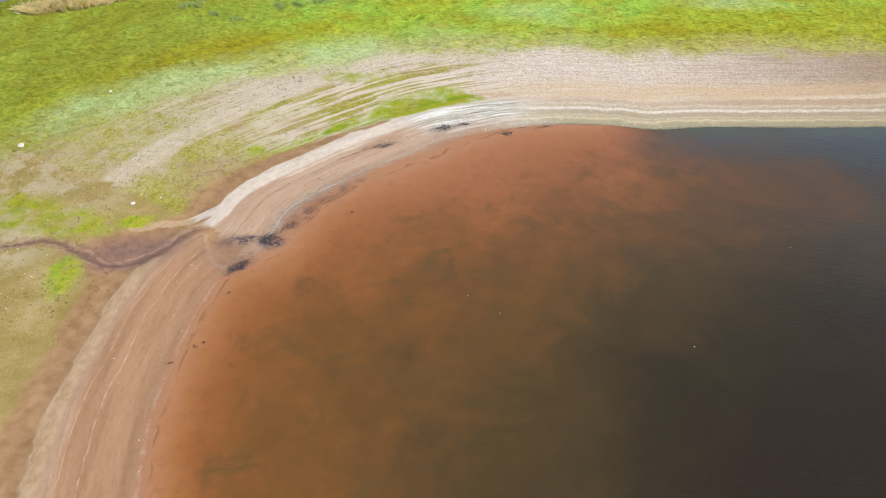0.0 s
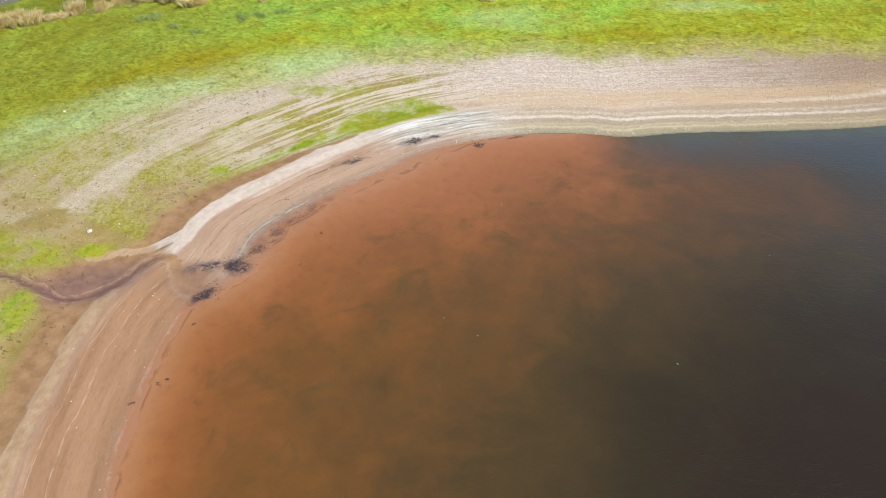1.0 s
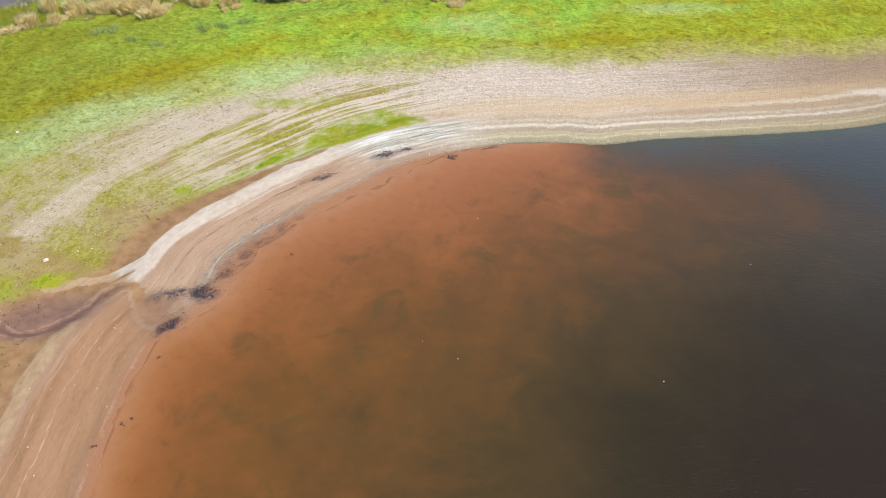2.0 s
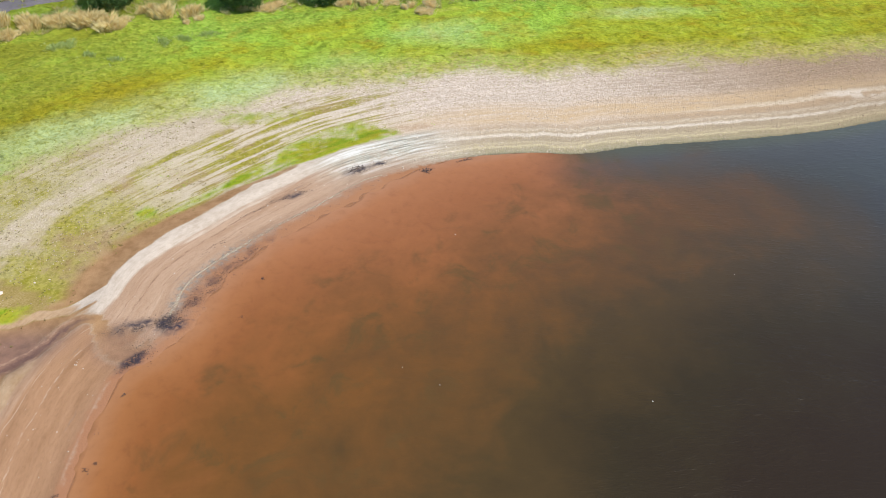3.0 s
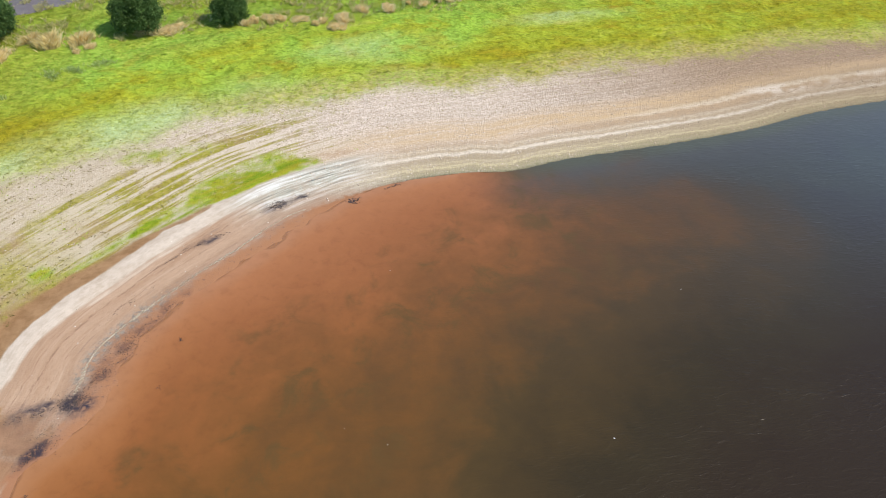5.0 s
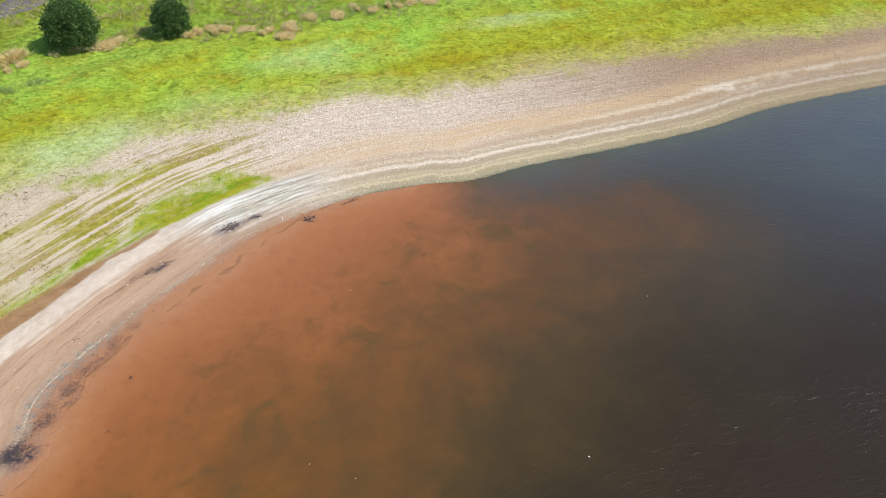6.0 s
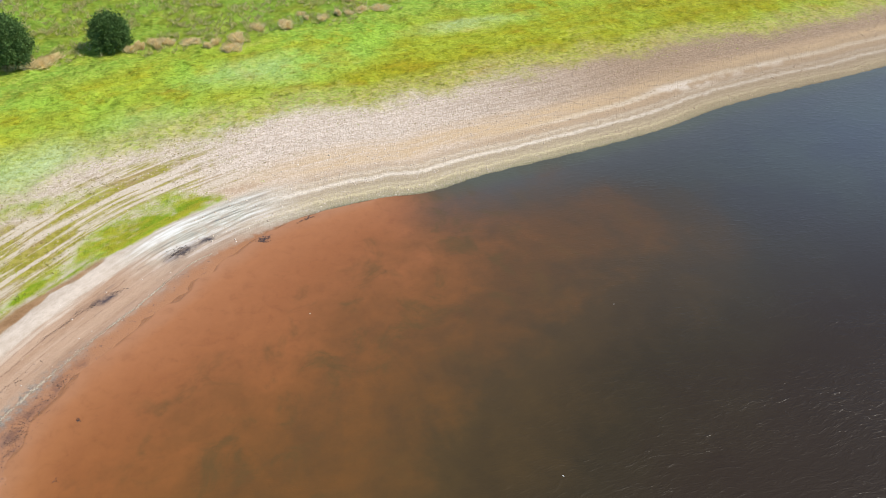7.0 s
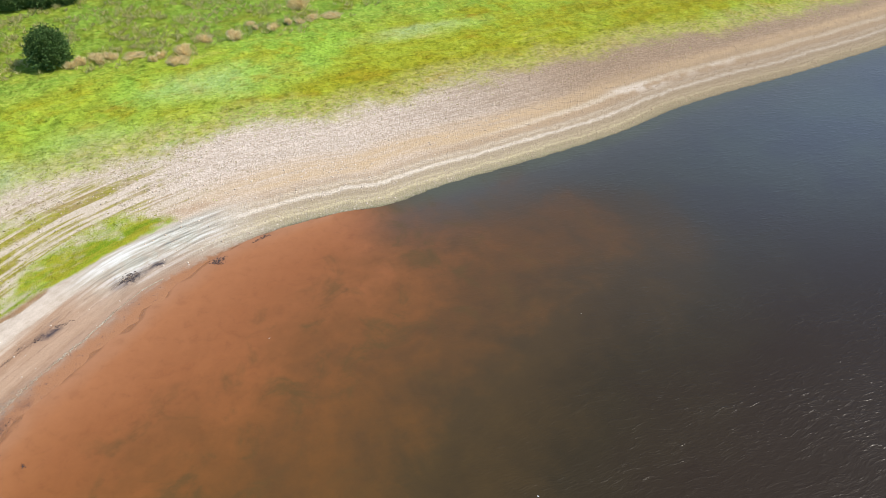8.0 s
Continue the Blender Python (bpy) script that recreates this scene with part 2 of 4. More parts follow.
# ---- material helpers ----
class Tree:
    """Short hand for building a node material."""

    def __init__(self, name):
        self.mat = bpy.data.materials.new(name)
        self.mat.use_nodes = True
        self.t = self.mat.node_tree
        self.bsdf = self.t.nodes["Principled BSDF"]
        self.pos = self.t.nodes.new("ShaderNodeNewGeometry").outputs["Position"]

    def put(self, socket, value):
        if isinstance(value, bpy.types.NodeSocket):
            self.t.links.new(value, socket)
        elif isinstance(value, (tuple, list)) and len(value) == 3 and socket.type == "RGBA":
            socket.default_value = (*value, 1)
        else:
            socket.default_value = value

    def attr(self, name):
        n = self.t.nodes.new("ShaderNodeAttribute")
        n.attribute_name = name
        return n.outputs["Fac"]

    def math(self, op, a, b=0.0, clamp=False):
        n = self.t.nodes.new("ShaderNodeMath")
        n.operation, n.use_clamp = op, clamp
        self.put(n.inputs[0], a), self.put(n.inputs[1], b)
        return n.outputs[0]

    def noise(self, scale, detail=4, vec=None, rough=0.6, dist=0.0):
        n = self.t.nodes.new("ShaderNodeTexNoise")
        self.put(n.inputs["Vector"], vec or self.pos)
        n.inputs["Scale"].default_value, n.inputs["Detail"].default_value = scale, detail
        n.inputs["Roughness"].default_value, n.inputs["Distortion"].default_value = rough, dist
        return n.outputs["Fac"]

    def cells(self, scale, vec=None):
        n = self.t.nodes.new("ShaderNodeTexVoronoi")
        self.put(n.inputs["Vector"], vec or self.pos)
        n.inputs["Scale"].default_value = scale
        return n.outputs["Distance"], n.outputs["Color"]

    def step(self, a, b, x, lo=0.0, hi=1.0):
        n = self.t.nodes.new("ShaderNodeMapRange")
        n.interpolation_type = "SMOOTHSTEP"
        for k, v in zip(range(5), (x, a, b, lo, hi)):
            self.put(n.inputs[k], v)
        return n.outputs[0]

    def ramp(self, x, *stops):
        n = self.t.nodes.new("ShaderNodeValToRGB")
        self.put(n.inputs[0], x)
        e = n.color_ramp.elements
        while len(e) < len(stops):
            e.new(0.5)
        for el, (p, col) in zip(e, stops):
            el.position, el.color = p, (*col, 1)
        return n.outputs[0]

    def mix(self, f, a, b, mode="MIX"):
        n = self.t.nodes.new("ShaderNodeMix")
        n.data_type, n.blend_type = "RGBA", mode
        self.put(n.inputs[0], f), self.put(n.inputs[6], a), self.put(n.inputs[7], b)
        return n.outputs[2]

    def vec(self, x, y, z=0.0):
        n = self.t.nodes.new("ShaderNodeCombineXYZ")
        for k, v in enumerate((x, y, z)):
            self.put(n.inputs[k], v)
        return n.outputs[0]

    def scaled(self, v, xyz):
        n = self.t.nodes.new("ShaderNodeVectorMath")
        n.operation = "MULTIPLY"
        self.put(n.inputs[0], v)
        n.inputs[1].default_value = xyz
        return n.outputs[0]

    def bump(self, h, strength, distance):
        n = self.t.nodes.new("ShaderNodeBump")
        n.inputs["Strength"].default_value, n.inputs["Distance"].default_value = strength, distance
        self.put(n.inputs["Height"], h)
        self.t.links.new(n.outputs[0], self.bsdf.inputs["Normal"])

    def end(self, color, rough=0.9, spec=0.2, thin=0.0):
        self.put(self.bsdf.inputs["Base Color"], color)
        self.put(self.bsdf.inputs["Roughness"], rough)
        self.put(self.bsdf.inputs["Specular IOR Level"], spec)
        if thin:
            back, both = self.t.nodes.new("ShaderNodeBsdfTranslucent"), self.t.nodes.new("ShaderNodeMixShader")
            self.put(back.inputs["Color"], color)
            both.inputs[0].default_value = thin
            self.t.links.new(self.bsdf.outputs[0], both.inputs[1])
            self.t.links.new(back.outputs[0], both.inputs[2])
            self.t.links.new(both.outputs[0], self.t.nodes["Material Output"].inputs["Surface"])
        return self.mat


def grass_colour(m):
    """Colour of the turf from its shares of lush, dry, pale and green plants."""
    sd = m.vec(m.math("MULTIPLY", m.attr("shore_s"), 0.16), m.math("MULTIPLY", m.attr("shore_d"), 0.42))
    n1, n2, n3 = m.noise(1.0, 5, sd, 0.62), m.noise(2.6, 4), m.noise(0.30, 4)
    col = m.ramp(n1, (0.32, (0.31, 0.235, 0.014)), (0.45, (0.325, 0.335, 0.018)), (0.58, (0.36, 0.41, 0.032)), (0.72, (0.47, 0.43, 0.085)))
    col = m.mix(m.math("MULTIPLY", m.attr("c_green"), m.step(0.36, 0.56, n3, 0, 0.95)), col, (0.295, 0.455, 0.05))
    col = m.mix(m.math("MULTIPLY", m.attr("c_olive"), m.step(0.28, 0.55, m.noise(0.7, 5), 0.1, 1.0), True), col, (0.31, 0.265, 0.012))
    col = m.mix(m.step(0.60, 0.74, n2, 0, 0.5), col, (0.42, 0.36, 0.08))
    col = m.mix(m.step(0.54, 0.68, m.noise(1.5, 4, None, 0.65, 0.6), 0, 0.22), col, (0.185, 0.20, 0.010))
    col = m.mix(m.math("MULTIPLY", m.attr("c_edge"), m.step(0.35, 0.6, n2, 0.25, 0.8)), col, (0.43, 0.355, 0.14))
    col = m.mix(m.math("MULTIPLY", m.attr("c_pale"), m.step(0.25, 0.6, n2, 0.35, 0.85), True), col, (0.45, 0.57, 0.28))
    col = m.mix(m.step(27.0, 32.0, m.attr("shore_d"), 0, 0.5), col, m.mix(m.step(0.4, 0.6, n2), (0.17, 0.31, 0.04), (0.32, 0.40, 0.075)))
    west = m.t.nodes.new("ShaderNodeSeparateXYZ")
    m.put(west.inputs[0], m.pos)
    col = m.mix(m.math("MULTIPLY", m.step(-22.0, -46.0, west.outputs[0]), m.step(0.34, 0.62, m.noise(0.22, 5), 0.25, 0.75)), col, (0.225, 0.205, 0.013))
    lump = m.t.nodes.new("ShaderNodeSeparateColor")
    m.put(lump.inputs[0], m.cells(2.6, m.scaled(m.pos, (1.0, 1.35, 1.0)))[1])
    col = m.mix(m.math("SUBTRACT", 0.55, m.math("MULTIPLY", m.attr("c_pale"), 0.25)), col, m.ramp(lump.outputs[0], (0.0, (0.52, 0.58, 0.45)), (0.35, (0.85, 0.88, 0.8)), (1.0, (1.22, 1.2, 1.3))), "MULTIPLY")
    col = m.mix(0.5, col, m.ramp(m.noise(4.5, 4, None, 0.7), (0.36, (0.66, 0.70, 0.60)), (0.5, (0.98, 0.98, 0.96)), (0.64, (1.14, 1.12, 1.15))), "MULTIPLY")
    col = m.mix(m.math("MULTIPLY", m.attr("c_lush"), m.step(0.25, 0.6, n2, 0.3, 0.9)), col, m.mix(m.step(0.40, 0.56, m.noise(1.0, 5, m.scaled(sd, (2.0, 3.0, 1.0)), 0.65)), (0.165, 0.26, 0.012), (0.315, 0.285, 0.024)))
    return col


def ground_material():
    m = Tree("shore_ground")
    d, s = m.attr("shore_d"), m.attr("shore_s")
    big, mid, fine = m.noise(0.35, 5), m.noise(1.6, 5), m.noise(9.0, 4)
    strip = m.noise(1.0, 5, m.vec(m.math("MULTIPLY", s, 0.14), m.math("MULTIPLY", d, 1.1)), 0.6, 0.3)       # drawn out along the shore
    strip2 = m.noise(1.0, 4, m.vec(m.math("MULTIPLY", s, 0.13), m.math("MULTIPLY", d, 3.2)), 0.6, 0.4)
    # stones
    cd, cc = m.cells(8.5)
    sep = m.t.nodes.new("ShaderNodeSeparateColor")
    m.put(sep.inputs[0], cc)
    stone = m.ramp(sep.outputs[0], (0.0, (0.44, 0.345, 0.26)), (0.2, (0.52, 0.415, 0.315)), (0.5, (0.60, 0.495, 0.39)), (1.0, (0.70, 0.60, 0.49)))
    stone = m.mix(m.step(0.82, 0.94, sep.outputs[2], 0, 0.32), stone, (0.26, 0.19, 0.13))
    stone = m.mix(m.step(0.4, 0.75, mid, 0, 0.4), stone, (0.43, 0.335, 0.235))
    stone = m.mix(m.step(S_TIP + 2, S_TIP - 10, s, 0, 0.62), stone, m.ramp(fine, (0.3, (0.38, 0.305, 0.19)), (0.7, (0.54, 0.45, 0.31))))
    stone = m.mix(m.step(S_RIGHT + 2, S_RIGHT + 38, s, 0, 0.9), stone, m.ramp(sep.outputs[0], (0.0, (0.22, 0.145, 0.088)), (0.6, (0.30, 0.20, 0.118)), (1.0, (0.38, 0.265, 0.165))))
    stone = m.mix(m.math("MULTIPLY", m.step(0.52, 0.42, strip2, 0, 0.55), m.step(S_RIGHT, S_RIGHT + 30, s, 0.35, 1.0)), stone, (0.27, 0.195, 0.125))
    band = m.math("MULTIPLY", m.step(3.8, 5.2, d), m.step(8.5, 6.0, d))
    stone = m.mix(m.math("MULTIPLY", m.math("MULTIPLY", band, m.attr("c_right")), m.step(0.3, 0.6, m.math("ADD", m.math("MULTIPLY", strip, 0.6), m.math("MULTIPLY", fine, 0.4)), 0.1, 0.85)), stone, (0.53, 0.37, 0.20))
    # ridges of shell and shingle left by the falling water
    wav = m.math("ADD", d, m.math("MULTIPLY", m.math("SUBTRACT", m.noise(1.0, 3, m.vec(m.math("MULTIPLY", s, 0.10), m.math("MULTIPLY", d, 0.12))), 0.5), 0.9))
    low = m.ramp(m.math("DIVIDE", m.math("ADD", wav, m.math("ADD", m.math("MULTIPLY", m.math("SUBTRACT", fine, 0.5), 1.0), m.math("MULTIPLY", m.math("SUBTRACT", m.noise(1.0, 3, m.vec(m.math("MULTIPLY", s, 0.9), m.math("MULTIPLY", d, 0.5))), 0.5), 0.7))), 7.0),
                 (0.0, (0.18, 0.165, 0.09)), (0.06, (0.30, 0.26, 0.15)), (0.13, (0.33, 0.275, 0.155)), (0.165, (0.55, 0.46, 0.27)), (0.20, (0.35, 0.28, 0.165)), (0.24, (0.48, 0.39, 0.24)),
                 (0.27, (0.35, 0.28, 0.17)), (0.34, (0.38, 0.30, 0.19)), (0.37, (0.66, 0.57, 0.44)), (0.41, (0.62, 0.53, 0.40)), (0.44, (0.37, 0.285, 0.18)), (0.50, (0.54, 0.44, 0.31)),
                 (0.55, (0.40, 0.29, 0.18)), (0.66, (0.45, 0.32, 0.19)), (0.70, (0.62, 0.51, 0.37)), (0.76, (0.58, 0.47, 0.33)), (0.80, (0.43, 0.305, 0.18)), (1.0, (0.46, 0.335, 0.205)))
    low = m.mix(0.75, low, m.ramp(sep.outputs[1], (0.0, (0.70, 0.69, 0.67)), (0.5, (0.98, 0.98, 0.98)), (1.0, (1.2, 1.2, 1.22))), "MULTIPLY")
    low = m.mix(m.step(S_RIGHT + 10, S_RIGHT + 50, s, 0, 0.5), low, (0.25, 0.18, 0.11))
    near = m.math("MULTIPLY", m.step(m.step(S_RIGHT + 8, S_RIGHT + 35, s, 5.0, 7.2), m.step(S_RIGHT + 8, S_RIGHT + 35, s, 3.6, 5.4), d), m.attr("c_right"))
    stone = m.mix(m.math("MULTIPLY", near, m.step(0.0, 0.5, sep.outputs[1], 0.55, 0.95)), stone, low)
    # left marsh with streaks of stone
    soil = m.ramp(m.math("ADD", m.math("MULTIPLY", mid, 0.5), m.math("MULTIPLY", fine, 0.5)), (0.36, (0.24, 0.155, 0.065)), (0.64, (0.43, 0.315, 0.155)))
    marsh = m.mix(m.step(0.34, 0.54, m.math("ADD", m.math("MULTIPLY", m.noise(0.16, 5, None, 0.55, 0.8), 0.75), m.math("MULTIPLY", mid, 0.25))), soil, m.mix(m.step(0.40, 0.62, m.noise(3.5, 5)), (0.235, 0.21, 0.022), (0.35, 0.30, 0.060)))
    ridges = m.step(0.45, 0.53, m.math("ADD", m.math("MULTIPLY", strip, 0.62), m.math("ADD", m.math("MULTIPLY", strip2, 0.26), m.math("MULTIPLY", fine, 0.12))))
    blots = m.step(0.42, 0.56, m.math("ADD", m.math("MULTIPLY", m.noise(0.33, 5, None, 0.62, 1.0), 0.6), m.math("ADD", m.math("MULTIPLY", fine, 0.25), m.math("MULTIPLY", strip, 0.15))), 0, 0.8)
    blots = m.math("MULTIPLY", blots, m.step(9.0, 14.0, m.math("ADD", d, m.math("MULTIPLY", m.math("SUBTRACT", big, 0.5), 5.0)), 0.2, 1.0))
    blots = m.math("MULTIPLY", blots, m.step(S_TIP - 25, S_TIP - 14, s, 0.12, 1.0))
    bare = m.mix(m.step(S_TIP - 22, S_TIP - 10, m.math("ADD", s, m.math("MULTIPLY", m.math("SUBTRACT", big, 0.5), 14.0))), blots, ridges)
    dry = m.ramp(m.math("ADD", m.math("MULTIPLY", m.noise(0.4, 5), 0.6), m.math("MULTIPLY", fine, 0.4)), (0.36, (0.235, 0.175, 0.045)), (0.5, (0.31, 0.225, 0.075)), (0.62, (0.40, 0.30, 0.14)))
    dry = m.mix(m.math("MULTIPLY", m.step(11.0, 14.5, d), m.step(0.46, 0.58, m.noise(0.45, 5, None, 0.65))), dry, m.mix(0.8, stone, (0.36, 0.28, 0.135)))
    marsh = m.mix(m.attr("c_south"), marsh, dry)
    pale_earth = m.mix(0.45, stone, (0.56, 0.475, 0.345))
    marsh = m.mix(m.math("MULTIPLY", bare, m.math("SUBTRACT", 1.0, m.math("MULTIPLY", m.attr("c_south"), 0.8))), marsh, pale_earth)
    mud = m.ramp(m.noise(1.1, 6), (0.34, (0.265, 0.145, 0.064)), (0.66, (0.385, 0.225, 0.108)))
    wetmud = m.ramp(mid, (0.3, (0.16, 0.092, 0.070)), (0.7, (0.27, 0.150, 0.105)))
    # sand ridge: pale crest, pink wet slope
    crest = m.ramp(m.math("ADD", m.math("MULTIPLY", strip, 0.5), m.math("MULTIPLY", mid, 0.5)), (0.36, (0.45, 0.355, 0.26)), (0.6, (0.60, 0.50, 0.39)))
    slope = m.ramp(strip, (0.3, (0.345, 0.215, 0.132)), (0.65, (0.43, 0.29, 0.19)))
    slope = m.mix(m.step(0.56, 0.66, strip2, 0, 0.25), slope, (0.55, 0.41, 0.295))
    slope = m.mix(m.math("MULTIPLY", m.attr("c_south"), 0.85), slope, m.ramp(strip, (0.3, (0.265, 0.138, 0.066)), (0.65, (0.37, 0.202, 0.104))))
    up = m.math("ADD", d, m.math("MULTIPLY", m.math("SUBTRACT", strip, 0.5), 1.5))
    sand = m.mix(m.math("MULTIPLY", m.step(0.0, 0.45, m.math("SUBTRACT", up, m.step(S_MOUTH + 1, S_MOUTH + 9, s, 3.9, 3.0))), m.math("SUBTRACT", 1.0, m.math("MULTIPLY", m.attr("c_south"), 0.82))), slope, crest)
    wob = m.math("ADD", d, m.math("MULTIPLY", m.math("SUBTRACT", m.noise(1.0, 4, m.vec(m.math("MULTIPLY", s, 0.22), 3.0)), 0.5), 1.1))
    gaps = m.step(0.44, 0.56, m.noise(1.0, 4, m.vec(m.math("MULTIPLY", s, 1.6), m.math("MULTIPLY", d, 6.0)), 0.75))
    for at, wide, much in ((2.35, 0.09, 0.6), (1.55, 0.06, 0.36), (2.9, 0.05, 0.36)):
        line = m.step(wide, wide * 0.3, m.math("ABSOLUTE", m.math("SUBTRACT", wob, at)))
        sand = m.mix(m.math("MULTIPLY", m.math("MULTIPLY", line, gaps), m.math("SUBTRACT", much, m.math("MULTIPLY", m.attr("c_south"), much))), sand, (0.20, 0.115, 0.075))
    sand = m.mix(m.math("MULTIPLY", m.step(0.62, 0.70, m.noise(2.2, 5, m.vec(m.math("MULTIPLY", s, 0.12), d))), m.step(4.2, 3.0, d, 0, 0.55)), sand, (0.26, 0.18, 0.13))

    rim = m.math("MULTIPLY", m.step(4.4, 4.75, wob), m.attr("c_south"))
    sand = m.mix(m.math("MULTIPLY", rim, 0.85), sand, m.ramp(mid, (0.35, (0.39, 0.245, 0.125)), (0.65, (0.49, 0.335, 0.195))))
    for at, wide in ((2.7, 0.07), (3.75, 0.045)):
        line = m.step(wide, wide * 0.3, m.math("ABSOLUTE", m.math("SUBTRACT", wob, at)))
        sand = m.mix(m.math("MULTIPLY", m.math("MULTIPLY", line, gaps), m.math("MULTIPLY", m.attr("c_south"), 0.34)), sand, (0.60, 0.46, 0.34))

    grain = m.noise(1.0, 5, m.vec(m.math("MULTIPLY", s, 2.2), m.math("MULTIPLY", d, 7.0)), 0.75, 0.6)
    sand = m.mix(0.4, sand, m.ramp(grain, (0.36, (0.72, 0.70, 0.68)), (0.5, (1.0, 1.0, 1.0)), (0.64, (1.12, 1.12, 1.12))), "MULTIPLY")

    def over(base, share, top, k=0.5, soft=0.18):
        f = m.math("ADD", share, m.math("MULTIPLY", m.math("SUBTRACT", m.math("ADD", m.math("MULTIPLY", mid, 0.6), m.math("MULTIPLY", fine, 0.4)), 0.5), k))
        return m.mix(m.step(0.5 - soft, 0.5 + soft, f), base, top)
    col = over(stone, m.attr("c_marsh"), marsh, 1.0, 0.3)
    col = over(col, m.attr("c_mud"), mud, 0.9, 0.4)
    col = over(col, m.attr("c_sand"), sand, 0.25)
    strip3 = m.noise(1.0, 6, m.vec(m.math("MULTIPLY", s, 0.20), m.math("MULTIPLY", d, 2.6)), 0.68, 0.5)
    chalk = m.ramp(strip3, (0.33, (0.13, 0.135, 0.13)), (0.43, (0.33, 0.315, 0.25)), (0.50, (0.46, 0.43, 0.34)), (0.56, (0.62, 0.60, 0.52)), (0.64, (0.72, 0.71, 0.66)))
    col = m.mix(m.math("MULTIPLY", m.attr("c_tip"), m.step(0.3, 0.6, mid, 0.65, 1.0)), col, chalk)
    col = m.mix(m.math("MULTIPLY", m.attr("c_shell"), m.step(0.3, 0.6, fine, 0.4, 0.9)), col, (0.62, 0.53, 0.42))
    col = m.mix(m.attr("c_wet"), col, wetmud)
    run = m.math("ADD", m.math("ABSOLUTE", m.math("ADD", m.attr("creek_d"), m.math("MULTIPLY", m.math("SUBTRACT", m.noise(0.9, 4), 0.5), 0.9))), m.math("MULTIPLY", m.math("SUBTRACT", fine, 0.5), 0.25))
    plan = m.t.nodes.new("ShaderNodeSeparateXYZ")
    m.put(plan.inputs[0], m.pos)
    inland = m.step(-20.6, -22.6, plan.outputs[0])
    col = m.mix(m.math("MULTIPLY", m.math("MULTIPLY", m.step(0.75, 0.2, run), inland), 0.55), col, wetmud)
    col = m.mix(m.math("MULTIPLY", m.math("MULTIPLY", m.step(0.22, 0.06, run), inland), m.step(0.35, 0.6, mid, 0.35, 0.8)), col, (0.135, 0.075, 0.060))
    col = m.mix(m.math("MULTIPLY", m.math("MULTIPLY", m.step(0.10, 0.04, m.math("ABSOLUTE", m.math("SUBTRACT", run, 0.36))), inland), m.step(0.45, 0.6, mid, 0, 0.45)), col, (0.42, 0.27, 0.17))
    turf = grass_colour(m)
    col = over(col, m.attr("c_lush"), turf, 1.0, 0.35)
    col = over(col, m.attr("c_grass"), turf, 1.3, 0.38)
    # bed under water
    bed = m.ramp(m.noise(0.5, 6, None, 0.65), (0.3, (0.30, 0.115, 0.045)), (0.7, (0.46, 0.18, 0.07)))
    bed = m.mix(m.attr("c_right"), bed, m.mix(m.step(0.0, 1.0, sep.outputs[0]), (0.055, 0.05, 0.03), (0.13, 0.115, 0.075)))
    silt = m.ramp(m.math("ADD", m.math("MULTIPLY", m.noise(1.3, 6, None, 0.7), 0.6), m.math("MULTIPLY", strip, 0.4)),
                  (0.34, (0.235, 0.145, 0.098)), (0.48, (0.33, 0.20, 0.128)), (0.66, (0.40, 0.245, 0.155)))
    silt = m.mix(m.step(1.9, 0.4, m.math("ADD", m.attr("c_flat"), m.math("MULTIPLY", m.math("SUBTRACT", mid, 0.5), 1.6)), 0, 1.0), silt, (0.36, 0.172, 0.084))
    silt = m.mix(m.math("MULTIPLY", m.step(0.58, 0.66, m.noise(3.4, 5, None, 0.7)), 0.6), silt, (0.13, 0.085, 0.072))
    silt = m.mix(m.math("MULTIPLY", m.attr("c_south"), 0.7), silt, (0.34, 0.16, 0.082))
    bed = m.mix(m.math("MULTIPLY", m.step(-0.8, -0.1, m.attr("c_flat")), m.math("SUBTRACT", 1.0, m.attr("c_right"))), bed, silt)
    col = m.mix(m.step(0.25, -0.35, m.math("ADD", d, m.math("MULTIPLY", m.math("SUBTRACT", mid, 0.5), 0.9))), col, bed)
    scum = m.math("MULTIPLY", m.math("MULTIPLY", m.step(-0.7, -0.1, d), m.step(0.9, 0.3, d)), m.math("MULTIPLY", m.step(S_MOUTH + 1.5, S_MOUTH + 4, s), m.step(S_MOUTH + 15, S_MOUTH + 9, s)))
    col = m.mix(m.math("MULTIPLY", scum, m.step(0.44, 0.58, m.noise(2.6, 6, None, 0.75), 0, 0.85)), col, m.ramp(fine, (0.35, (0.13, 0.12, 0.105)), (0.65, (0.34, 0.30, 0.23))))
    col = m.mix(m.math("MULTIPLY", m.attr("c_weed"), m.step(0.36, 0.54, m.noise(3.0, 6, None, 0.7, 0.8), 0.25, 0.95)), col, (0.034, 0.032, 0.046))
    rel = m.math("ADD", m.math("MULTIPLY", fine, 0.5), m.math("MULTIPLY", cd, m.math("SUBTRACT", 1.0, m.math("MAXIMUM", m.math("MAXIMUM", m.attr("c_sand"), m.attr("c_grass")), m.math("MAXIMUM", m.math("MULTIPLY", m.attr("c_mud"), 0.9), m.math("MULTIPLY", m.attr("c_marsh"), 0.75))))))
    rel = m.math("MULTIPLY", rel, m.math("MAXIMUM", m.attr("c_right"), m.step(-0.3, 0.6, d, 0.25, 1.0)))
    rel = m.math("ADD", rel, m.math("MULTIPLY", m.attr("c_grass"), m.math("ADD", m.math("MULTIPLY", m.noise(1.8, 4, None, 0.6), 2.6), m.math("MULTIPLY", m.noise(5.0, 3, None, 0.6), 1.3))))
